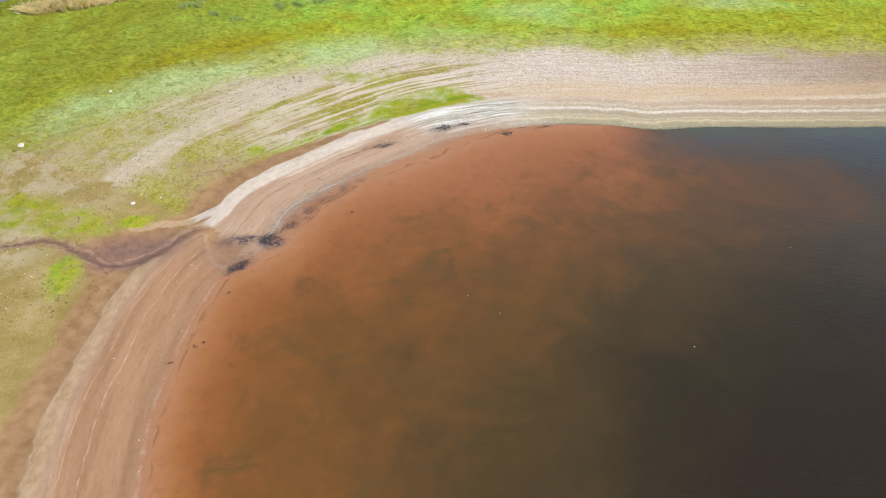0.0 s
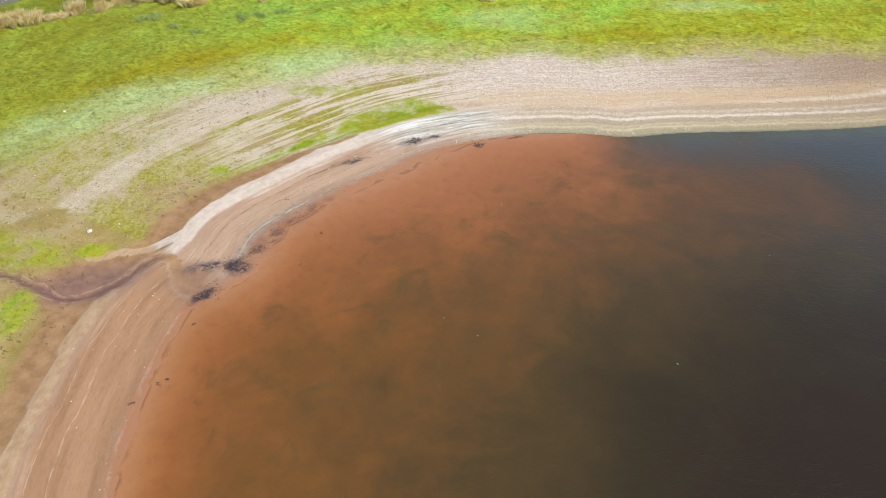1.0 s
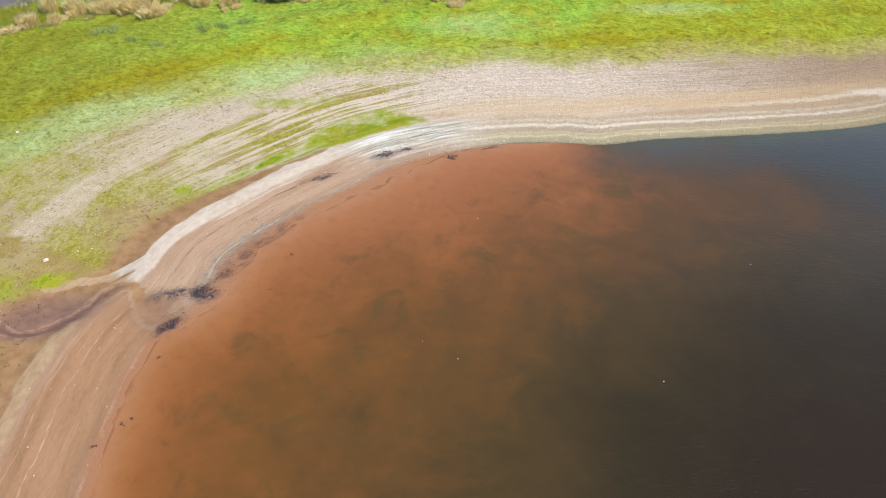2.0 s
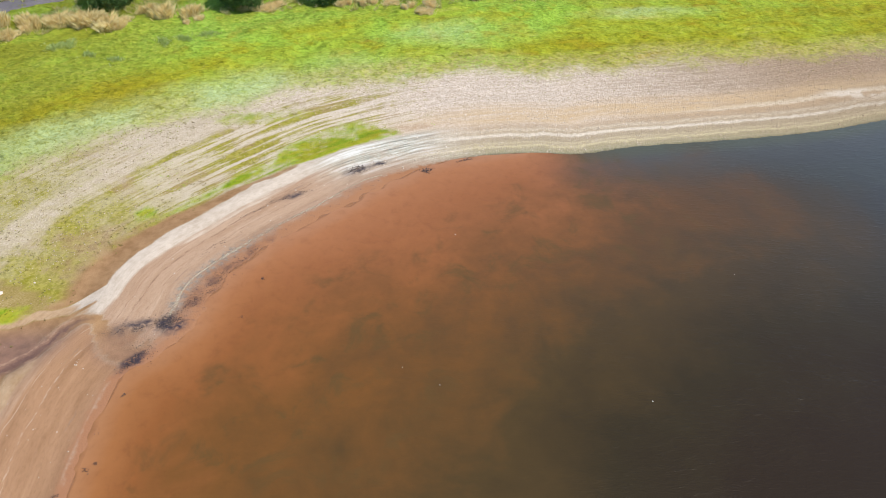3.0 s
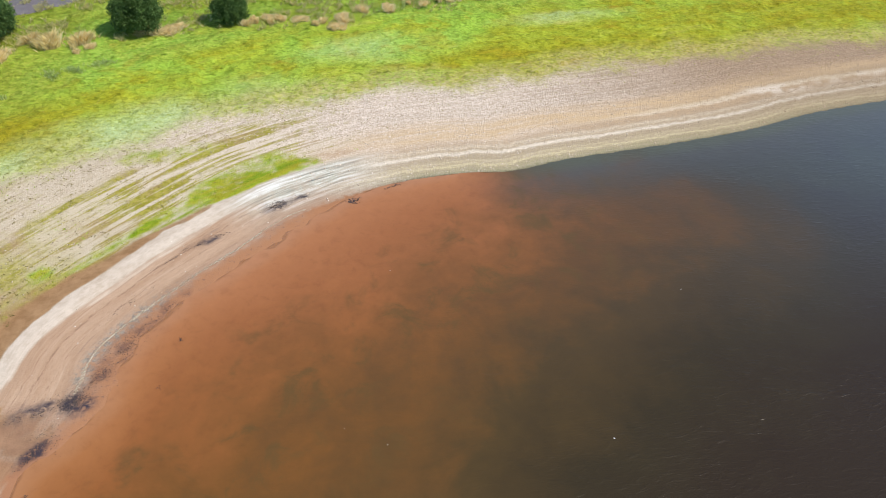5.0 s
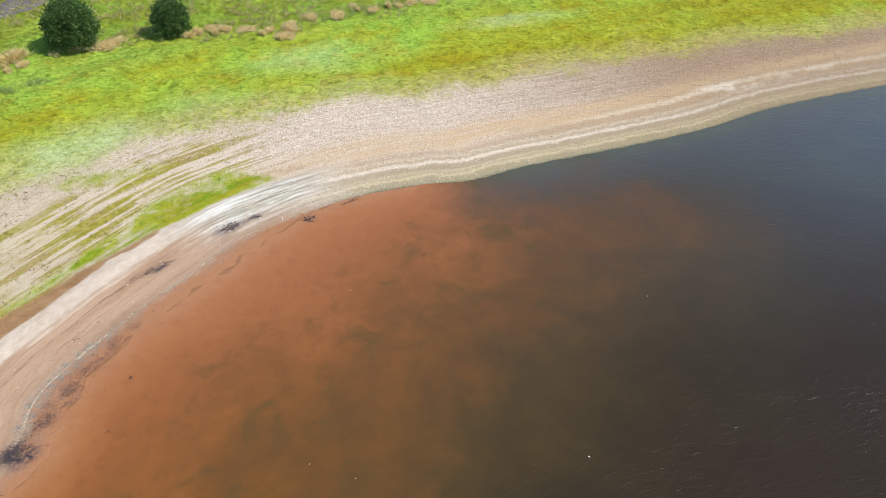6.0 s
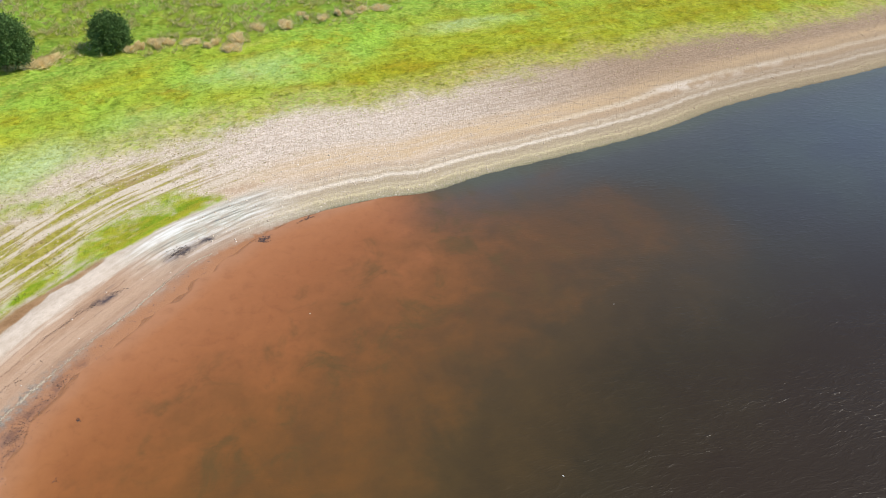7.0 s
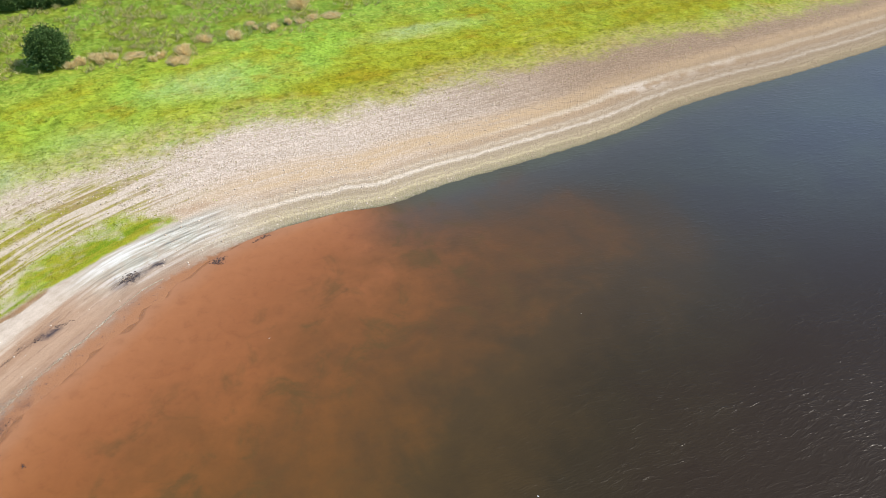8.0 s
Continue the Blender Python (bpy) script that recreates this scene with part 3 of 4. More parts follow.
    m.bump(rel, 0.55, 0.07)
    rough = m.math("SUBTRACT", 0.92, m.math("MULTIPLY", m.attr("c_wet"), 0.4))
    return m.end(col, rough, 0.12)


def water_material():
    m = Tree("lake_water")
    cloud = m.math("ADD", m.math("MULTIPLY", m.noise(0.16, 5, None, 0.6, 0.8), 0.65), m.math("MULTIPLY", m.noise(0.6, 5, None, 0.65), 0.35))
    dep = m.math("ADD", m.attr("c_murk"), m.math("MULTIPLY", m.math("SUBTRACT", cloud, 0.5), m.step(0.05, 0.7, m.attr("c_murk"), 0.05, 1.15)))
    col = m.ramp(m.math("MULTIPLY", dep, 0.28), (0.0, (0.37, 0.175, 0.085)), (0.025, (0.345, 0.138, 0.053)), (0.08, (0.276, 0.102, 0.035)), (0.155, (0.183, 0.074, 0.023)), (0.24, (0.108, 0.053, 0.019)),
                 (0.35, (0.061, 0.039, 0.017)), (0.52, (0.035, 0.0240, 0.0095)), (0.70, (0.026, 0.0155, 0.0065)), (1.0, (0.0215, 0.0120, 0.0035)))
    east = m.t.nodes.new("ShaderNodeSeparateXYZ")
    m.put(east.inputs[0], m.pos)
    ochre = m.ramp(m.math("MULTIPLY", dep, 0.28), (0.0, (0.36, 0.165, 0.070)), (0.04, (0.31, 0.122, 0.038)), (0.10, (0.245, 0.088, 0.023)), (0.20, (0.158, 0.066, 0.0150)), (0.35, (0.068, 0.041, 0.0125)),
                   (0.52, (0.034, 0.0235, 0.0085)), (0.70, (0.026, 0.0155, 0.0060)), (1.0, (0.0215, 0.0120, 0.0035)))
    col = m.mix(m.step(40.0, 20.0, m.math("ADD", east.outputs[1], m.math("MULTIPLY", m.math("SUBTRACT", cloud, 0.5), 22.0))), col, ochre)
    # blue-grey sky reflection painted into the deep water's colour, growing north-east
    sky_sheen = m.math("MULTIPLY", m.step(8.0, 60.0, east.outputs[0]), m.step(24.0, 50.0, east.outputs[1]))
    col = m.mix(m.math("MULTIPLY", sky_sheen, m.step(0.8, 2.0, dep)), col, m.mix(m.step(0.35, 0.65, m.noise(0.12, 4)), (0.058, 0.064, 0.070), (0.066, 0.076, 0.072)))
    col = m.mix(m.math("MULTIPLY", m.attr("c_lee"), m.step(0.3, 0.6, cloud, 0.65, 0.95)), col, m.mix(m.step(-2.2, -0.4, m.attr("shore_d")), (0.074, 0.074, 0.066), (0.080, 0.084, 0.058)))
    smudge = m.math("MULTIPLY", m.step(0.50, 0.68, m.noise(0.35, 6, None, 0.65, 0.6)), m.math("MULTIPLY", m.step(0.2, 0.5, dep), m.step(1.3, 0.7, dep, 0, 0.55)))
    col = m.mix(smudge, col, (0.080, 0.056, 0.018))
    silt = m.ramp(m.noise(1.3, 6, None, 0.7, 0.5), (0.32, (0.74, 0.72, 0.74)), (0.45, (0.97, 0.97, 0.97)), (0.66, (1.10, 1.10, 1.10)))
    col = m.mix(m.step(1.1, 0.1, dep, 0.1, 0.5), col, silt, "MULTIPLY")
    # wind waves: crests run along x, short and broken, finer ones on top
    bend = m.math("MULTIPLY", m.math("SUBTRACT", m.noise(0.12, 2), 0.5), 6.0)
    lie = m.vec(m.math("MULTIPLY", east.outputs[0], 1.1), m.math("ADD", m.math("MULTIPLY", east.outputs[1], 3.1), bend))
    a = m.noise(1.0, 3, lie, 0.6, 0.5)
    b = m.noise(1.0, 3, m.scaled(lie, (2.4, 2.7, 1)), 0.6, 0.3)
    crest = m.step(0.50, 0.74, a)
    gust = m.noise(0.10, 4, m.scaled(m.pos, (1.0, 2.0, 1)))
    calm = m.math("MULTIPLY", m.step(0.35, 1.7, m.attr("c_murk"), 0.12, 1.0), m.step(0.34, 0.66, gust, 0.5, 1.15))
    lift = m.math("ADD", m.math("MULTIPLY", a, 0.45), m.math("ADD", m.math("MULTIPLY", b, 0.30), m.math("MULTIPLY", crest, 0.10)))
    m.bump(m.math("MULTIPLY", lift, calm), 0.55, 0.095)
    m.put(m.bsdf.inputs["Alpha"], m.step(0.0, 0.012, m.attr("c_depth"), 0.4, 1.0))
    m.bsdf.inputs["IOR"].default_value = 1.33
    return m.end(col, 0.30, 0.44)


# ---- ground and water ----
def axis(lo, hi, cell, far):
    core = np.arange(lo, hi + cell / 2, cell)
    grow = cell * 1.35 ** np.arange(1, 60)
    out = np.cumsum(grow)
    out = out[out < far]
    return np.concatenate([lo - out[::-1], core, hi + out])


def sheet(name, xs, ys, zfun, keep, attrs, mat):
    gx, gy = np.meshgrid(xs, ys)
    c = covers(gx, gy)
    z = zfun(gx, gy, c)
    idx = np.arange(gx.size).reshape(gx.shape)
    f = np.stack([idx[:-1, :-1], idx[:-1, 1:], idx[1:, 1:], idx[1:, :-1]], -1).reshape(-1, 4)
    if keep is not None:
        k = keep(c).ravel()
        f = f[k[f].any(1)]
        used = np.unique(f)
        remap = np.zeros(gx.size, int)
        remap[used] = np.arange(used.size)
        f = remap[f]
    else:
        used = idx.ravel()
    me = bpy.data.meshes.new(name)
    v = np.stack([gx.ravel(), gy.ravel(), z.ravel()], 1)[used]
    me.from_pydata(v.tolist(), [], f.tolist())
    for k in attrs:
        me.attributes.new(k, "FLOAT", "POINT").data.foreach_set("value", c[k].ravel()[used].astype(np.float32))
    me.shade_smooth()
    me.materials.append(mat)
    return new(name, me)


GROUND_ATTRS = ["shore_d", "shore_s", "c_grass", "c_lush", "c_marsh", "c_sand", "c_south", "c_mud", "c_wet", "c_olive", "c_pale", "c_green", "c_right", "c_tip", "c_edge", "c_shell", "c_weed", "c_flat", "creek_d"]
ground = sheet("ground", axis(-66, 96, 0.42, 2500), axis(0, 112, 0.42, 2500), height, None, GROUND_ATTRS, ground_material())
tagged(ground, "lake shore of turf, pale stones, sand ridge and reddish mud", "ground", kind="structure")
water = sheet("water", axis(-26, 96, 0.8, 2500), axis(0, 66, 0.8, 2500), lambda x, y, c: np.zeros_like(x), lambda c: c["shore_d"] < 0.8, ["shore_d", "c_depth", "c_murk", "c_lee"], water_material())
tagged(water, "rippled lake water, rusty orange in the shallows and dark further out", "water", kind="structure")


# ---- plants, stones and drift: loose cover ----
rng = np.random.default_rng(7)


def tri_mesh(name, verts, tris, mat, attrs=None, smooth=False):
    """A mesh from arrays of corners and triangles."""
    me = bpy.data.meshes.new(name)
    verts, tris = np.asarray(verts, np.float32), np.asarray(tris, np.int32)
    me.vertices.add(len(verts))
    me.vertices.foreach_set("co", verts.ravel())
    me.loops.add(tris.size)
    me.loops.foreach_set("vertex_index", tris.ravel())
    me.polygons.add(len(tris))
    me.polygons.foreach_set("loop_start", np.arange(0, tris.size, 3, dtype=np.int32))
    me.update(calc_edges=True)
    for k, v in (attrs or {}).items():
        me.attributes.new(k, "FLOAT", "POINT").data.foreach_set("value", np.asarray(v, np.float32))
    if smooth:
        me.shade_smooth()
    me.materials.append(mat)
    return me


def blades(base, high, wide, lean, seed):
    """One bent blade for each base point: two triangles each, five corners shared as four."""
    r = np.random.default_rng(seed)
    n = len(base)
    a, b = r.uniform(0, 2 * np.pi, n), r.uniform(0, 2 * np.pi, n)
    side = np.stack([np.cos(a), np.sin(a), np.zeros(n)], 1) * (wide * 0.5)[:, None]
    out = np.stack([np.cos(b), np.sin(b), np.zeros(n)], 1) * (lean * high)[:, None]
    upv = np.zeros((n, 3))
    upv[:, 2] = high
    v = np.stack([base - side, base + side, base + upv * 0.62 + out * 0.4 + side * 0.7, base + upv + out], 1)
    f = np.arange(n)[:, None] * 4
    t = np.concatenate([f + [0, 1, 2], f + [0, 2, 3]], 1).reshape(-1, 3)
    return v.reshape(-1, 3), t


def leaflets(base, long, wide, rise, seed):
    """One broad leaf, a single triangle, rising outward from each base point."""
    r = np.random.default_rng(seed)
    n = len(base)
    a = r.uniform(0, 2 * np.pi, n)
    out = np.stack([np.cos(a) * np.cos(rise), np.sin(a) * np.cos(rise), np.sin(rise)], 1) * long[:, None]
    side = np.stack([-np.sin(a), np.cos(a), r.uniform(-0.4, 0.4, n)], 1) * (wide * 0.5)[:, None]
    v = np.stack([base, base + out * 0.8 + side, base + out - side * 0.8], 1)
    return v.reshape(-1, 3), np.arange(3 * n).reshape(-1, 3)


def scatter(n, x0, x1, y0, y1, weight):
    """Places strewn where weight(covers) allows; returns places, ground heights and covers."""
    x, y = rng.uniform(x0, x1, n), rng.uniform(y0, y1, n)
    c = covers(x, y)
    k = rng.uniform(0, 1, n) < weight(c, x, y)
    c = {key: v[k] for key, v in c.items()}
    x, y = x[k], y[k]
    return np.stack([x, y, height(x, y, c) - 0.01], 1), c


def rough_share(x, y):
    """Where the taller, uncut meadow stands, behind the line of straw."""
    edge = np.interp(x, [-60, -50, -44, -30, -13, 0, 10, 18, 30, 60, 100], [58, 63.5, 69.5, 75.5, 78.3, 78.2, 81.5, 84, 90, 100, 110])
    return step_(-0.6, 1.2, y - edge + (fbm(x * 0.5, y * 0.5, 77) - 0.5) * 3)


def turf_material():
    m = Tree("turf_leaves")
    rnd = m.t.nodes.new("ShaderNodeNewGeometry").outputs["Random Per Island"]
    col = m.mix(m.step(0.0, 1.0, rnd, 0.0, 0.25), grass_colour(m), (0.54, 0.53, 0.09))
    col = m.mix(m.step(0.70, 1.0, m.math("FRACT", m.math("MULTIPLY", rnd, 7.3)), 0, 0.32), col, m.mix(1.0, col, (0.62, 0.70, 0.60), "MULTIPLY"))
    return m.end(col, 0.8, 0.08, 0.4)


def straw_material(name, a, b, c):
    m = Tree(name)
    rnd = m.t.nodes.new("ShaderNodeNewGeometry").outputs["Random Per Island"]
    return m.end(m.mix(m.step(0.3, 0.7, m.noise(0.6, 3), 0, 0.5), m.ramp(rnd, (0.0, a), (0.5, b), (1.0, c)), b), 0.8, 0.1, 0.5)


TURF = ["c_edge", "shore_d", "shore_s", "c_lush", "c_olive", "c_pale", "c_green"]
p, c = scatter(420000, -66, 92, 16, 108, lambda c, x, y: np.clip(np.maximum.reduce([c["c_grass"] * (0.35 + 0.9 * fbm(x * 0.6, y * 0.6, 71)), c["c_lush"] * 0.8, 0.10 * c["c_marsh"] * step_(0.52, 0.68, fbm(x * 0.5, y * 0.5, 72))]) * (1 - c["c_sand"]) * (1 - np.minimum(1, 1.6 * c["c_mud"])), 0, 1))
n = len(p)
q = np.repeat(p, 4, 0) + np.concatenate([rng.normal(0, 0.06, (4 * n, 2)), rng.uniform(-0.035, 0.0, (4 * n, 1))], 1)
tall = 1 + 0.9 * rough_share(q[:, 0], q[:, 1])
v, t = leaflets(q, rng.uniform(0.08, 0.20, 4 * n) * tall, rng.uniform(0.06, 0.13, 4 * n), rng.uniform(0.0, 0.38, 4 * n), 11)
grass = new("grass", tri_mesh("grass", v, t, turf_material(), {k: np.repeat(c[k], 12) for k in TURF}))
tagged(grass, "short sunlit yellow-green meadow turf behind the stony shore", "grass", kind="stuff")

seed_mat = straw_material("seedling_leaves", (0.17, 0.135, 0.055), (0.26, 0.215, 0.07), (0.34, 0.31, 0.09))
p, c = scatter(60000, -56, 70, 16, 78, lambda c, x, y: np.clip((1 - c["c_sand"]) * step_(5.6, 8.5, c["shore_d"]) * (1 - c["c_grass"]) * (1 - 0.7 * c["c_lush"])
               * (0.09 + 0.34 * (1 - c["c_right"]) * step_(0.42, 0.62, fbm(x * 0.35, y * 0.35, 73)) + 0.25 * c["c_edge"]), 0, 1))
n = len(p)
q = np.repeat(p, 6, 0) + np.concatenate([rng.normal(0, 0.045, (6 * n, 2)), rng.uniform(0.0, 0.03, (6 * n, 1))], 1)
v, t = leaflets(q, rng.uniform(0.05, 0.11, 6 * n), rng.uniform(0.04, 0.08, 6 * n), rng.uniform(0.2, 1.0, 6 * n), 14)
seedlings = new("seedlings", tri_mesh("seedlings", v, t, seed_mat))
tagged(seedlings, "small dark olive plants dotted over the stones and dry marsh", "weeds", kind="stuff")

# uncut meadow: taller straw and green blades in tufts
straw = straw_material("straw", (0.62, 0.48, 0.18), (0.82, 0.68, 0.33), (0.92, 0.84, 0.54))
def belt(x, y):
    """The uneven fringe of dry grass where the turf meets the meadow."""
    edge = np.interp(x, [-60, -50, -44, -36, -30, -20, -13, 0, 10, 18], [57, 62.3, 68.4, 72.0, 75.6, 76.4, 78, 77.6, 81.6, 83.4])
    return np.exp(-((y - edge + (fbm(x * 0.6, 0 * x, 79) - 0.5) * 2.5) / 0.7) ** 2) * step_(0.35, 0.6, fbm(x * 0.35, y * 0.1, 80)) * (1 - step_(14, 20, x))


p, c = scatter(19000, -62, 60, 66, 112, lambda c, x, y: np.maximum(rough_share(x, y) * step_(0.40, 0.62, fbm(x * 0.45, y * 0.45, 78)) * 0.8, belt(x, y)))
n = len(p)
q = np.repeat(p, 14, 0) + np.concatenate([rng.normal(0, 0.13, (14 * n, 2)), np.zeros((14 * n, 1))], 1)
v, t = blades(q, rng.uniform(0.15, 0.55, 14 * n), rng.uniform(0.015, 0.035, 14 * n), rng.uniform(0.4, 1.1, 14 * n), 12)
meadow_straw = new("meadow_straw", tri_mesh("meadow_straw", v, t, straw_material("meadow_blades", (0.34, 0.38, 0.10), (0.60, 0.53, 0.22), (0.78, 0.68, 0.38))))
tagged(meadow_straw, "dry straw-coloured tufts standing in the uncut green meadow", "dry grass", kind="stuff")


def reed_clump(seed, rx, ry, tall, n=600, loose=0.22):
    r = np.random.default_rng(seed)
    heart = r.normal(0, loose * 1.9, (12, 2))
    xy = heart[r.integers(0, 12, n)] + r.normal(0, 0.17, (n, 2)) * r.uniform(0.5, 1.9, (n, 1))
    k = np.minimum(np.hypot(xy[:, 0], xy[:, 1]), 1.2)
    base = np.stack([xy[:, 0] * rx, xy[:, 1] * ry, np.full(n, -0.05)], 1)
    return blades(base, r.uniform(0.25, 1.0, n) * tall * (1.2 - 0.5 * k), r.uniform(0.012, 0.030, n), r.uniform(0.35, 1.15, n), seed + 1)


STRAW_LABEL = "tall dry straw-coloured grass clump at the meadow's edge"
russet = straw_material("russet_straw", (0.70, 0.55, 0.25), (0.86, 0.71, 0.38), (0.93, 0.84, 0.56))
CLUMPS = [(-54.2, 60.9, 1.5, 0.9, 0), (-52.2, 61.8, 1.6, 1.0, 0), (-50.3, 62.8, 1.5, 0.9, 0), (-48.0, 64.6, 1.3, 0.7, 1), (-46.3, 66.4, 1.4, 0.8, 0), (-44.6, 67.9, 1.3, 0.8, 1), (-45.5, 69.6, 1.6, 1.1, 0), (-43.2, 70.6, 1.4, 1.0, 0), (-40.6, 70.6, 1.7, 0.9, 0), (-38.4, 70.7, 1.6, 1.0, 0), (-36.3, 70.8, 1.7, 1.0, 0), (-34.0, 71.5, 1.5, 1.0, 1),
          (-31.0, 74, 1.6, 1.1, 0), (-28.8, 74, 1.5, 1.0, 0), (-27.2, 72.2, 0.8, 0.6, 1), (-20.2, 76.6, 1.2, 0.8, 1), (-18.6, 77.3, 1.1, 0.7, 1), (-10.9, 78.1, 1.2, 0.8, 1),
          (-9.2, 78.8, 1.1, 0.7, 1), (-7.4, 79, 1.0, 0.6, 1), (-3.9, 77.9, 0.9, 0.6, 1), (-1.8, 76.8, 1.2, 0.9, 1), (-0.5, 77.8, 0.9, 0.8, 1), (2.9, 80.1, 1.1, 0.7, 1),
          (5.9, 80.9, 1.1, 0.7, 1), (10.4, 82.6, 0.9, 0.6, 1), (13, 82.9, 0.9, 0.5, 1), (15.6, 83, 1.0, 0.5, 1), (14.2, 88.4, 1.3, 0.8, 0), (8, 82.4, 0.8, 0.5, 1)]
made = {}
crng = random.Random(5)
for i, (x, y, rx, tall, kind) in enumerate(CLUMPS):
    for j in range(3 if rx > 1.15 else 2):
        key = (kind, (i + j) % 4)
        if key not in made:
            v, t = reed_clump(30 + i + 7 * j, 1.15, 1.15, 1.0, 760, 0.20)
            made[key] = tri_mesh("straw_clump", v, t, russet if kind else straw)
        px, py, k = x + crng.uniform(-1.2, 1.2) * rx, y + crng.uniform(-0.8, 1.5), crng.uniform(0.32, 1.0)
        ob = new("straw_clump", made[key])
        ob.matrix_basis = pose(px, py, float(place_z(px, py)[0]), 0, 0, crng.uniform(0, 360)) @ Matrix.Diagonal((rx * k, rx * k * crng.uniform(0.6, 0.9), tall * crng.uniform(0.7, 1.2) * (1.0 if kind else 1.35), 1))
        tagged(ob, ("russet dry grass clump beside the green turf" if kind else STRAW_LABEL), "grass clump", "clumps of dry grass")


# ---- bushes ----
def part(name, me, parent, label=""):
    ob = new(name, me)
    ob.parent = parent
    if label:
        ob["label"] = label
    return ob


def leaf_material():
    m = Tree("bush_leaves")
    rnd = m.t.nodes.new("ShaderNodeNewGeometry").outputs["Random Per Island"]
    col = m.ramp(rnd, (0.0, (0.055, 0.11, 0.030)), (0.5, (0.09, 0.165, 0.045)), (0.85, (0.135, 0.215, 0.062)), (1.0, (0.18, 0.26, 0.085)))
    return m.end(m.mix(m.step(0.35, 0.65, m.noise(0.7, 3), 0, 0.4), col, (0.07, 0.12, 0.03)), 0.72, 0.12, 0.22)


def bark_material():
    m = Tree("bark")
    return m.end(m.ramp(m.noise(9, 5), (0.3, (0.06, 0.045, 0.03)), (0.7, (0.14, 0.11, 0.08))), 0.9, 0.15)


leaf_mat, bark_mat = leaf_material(), bark_material()


def crown(seed, rx, ry, rz, clumps, per):
    """Leaves gathered in sprays over an uneven dome."""
    r = np.random.default_rng(seed)
    u = r.normal(size=(clumps, 3))
    u /= np.linalg.norm(u, axis=1)[:, None]
    u[:, 2] = np.where(u[:, 2] < -0.62, -u[:, 2], u[:, 2])
    bulge = 0.80 + 0.34 * vnoise(u[:, 0] * 2.3 + 7, u[:, 1] * 2.3 + u[:, 2] * 1.9 + 3, seed)
    rad = bulge * (1 - 0.42 * r.uniform(0, 1, clumps) ** 2.2)
    cen = u * rad[:, None] * (rx, ry, rz) + (0, 0, rz * 0.86)
    n = clumps * per
    tip = np.repeat(u + r.normal(0, 0.25, (clumps, 3)) + (0, 0, 0.35), per, 0)
    k = r.uniform(0, 1, n)
    size = np.repeat(r.uniform(0.20, 0.36, clumps), per)
    base = np.repeat(cen, per, 0) + r.normal(0, 1, (n, 3)) * (size * 0.75)[:, None] + tip * ((k - 0.4) * 0.55)[:, None]
    d = r.normal(size=(n, 3)) * 0.8 + tip * 0.8
    d /= np.linalg.norm(d, axis=1)[:, None]
    s = np.cross(d, r.normal(size=(n, 3)))
    s /= np.linalg.norm(s, axis=1)[:, None] + 1e-9
    ln, wd = r.uniform(0.15, 0.27, n)[:, None], r.uniform(0.05, 0.09, n)[:, None]
    v = np.stack([base, base + d * ln * 0.5 + s * wd, base + d * ln, base + d * ln * 0.5 - s * wd], 1).reshape(-1, 3)
    v[:, 2] = np.maximum(v[:, 2], 0.03)
    f = np.arange(n)[:, None] * 4
    return v, np.concatenate([f + [0, 1, 2], f + [0, 2, 3]], 1).reshape(-1, 3)


def stems(seed, rx, rz, count):
    """Tapered crooked stems rising from one stool."""
    r = np.random.default_rng(seed)
    vs, ts = [], []
    for _ in range(count):
        a, out = r.uniform(0, 2 * np.pi), r.uniform(0.15, 0.62)
        tip = np.array([math.cos(a) * rx * out, math.sin(a) * rx * out, rz * r.uniform(1.0, 1.6)])
        start = len(vs)
        for j in range(7):
            t = j / 6
            cen = np.array([tip[0] * t ** 1.4, tip[1] * t ** 1.4, tip[2] * t - 0.1]) + r.normal(0, 0.06, 3) * t
            w = 0.13 * (1 - t) + 0.015
            for q in range(6):
                vs.append(cen + (math.cos(q * math.pi / 3) * w, math.sin(q * math.pi / 3) * w, 0))
        for j in range(6):
            for q in range(6):
                a0, b0 = start + j * 6 + q, start + j * 6 + (q + 1) % 6
                ts += [(a0, b0, b0 + 6), (a0, b0 + 6, a0 + 6)]
    return np.array(vs), ts


def bush(name, x, y, rx, ry, rz, clumps, seed, label, category="bush", group=""):
    ob = new(name)
    ob.location = (x, y, float(place_z(x, y)[0]) - 0.02)
    part("stems", tri_mesh("stems", *stems(seed, rx, rz, 9), bark_mat, smooth=True), ob)
    part("crown", tri_mesh("crown", *crown(seed, rx, ry, rz, clumps, 70), leaf_mat), ob)
    return tagged(ob, label, category, group)


ROUND = "dense rounded dark green bush standing alone in the grass"
bush("bush", -22.0, 77.6, 2.35, 2.3, 2.2, 430, 101, "large " + ROUND, group="bushes in the meadow")
bush("bush", -12.6, 79.2, 1.7, 1.65, 1.65, 280, 102, "small " + ROUND, group="bushes in the meadow")
bush("bush", -37.2, 77.4, 2.5, 2.4, 2.0, 360, 103, "broad dark green bush beside the gravel track", group="bushes in the meadow")
for i, (x, y, r) in enumerate([(-22.6, 96.6, 1.6), (-20.0, 96.0, 1.7), (-17.3, 95.5, 1.6), (-14.6, 95.4, 1.5), (-12.2, 95.8, 1.2)]):
    bush("hedge_bush", x, y, r, r * 0.9, 1.25, 190, 120 + i, "low dark green bush of a hedge in the meadow", "hedge", "bushes of the far hedge")
herb_mat = straw_material("herb_leaves", (0.36, 0.45, 0.12), (0.50, 0.58, 0.20), (0.64, 0.68, 0.33))
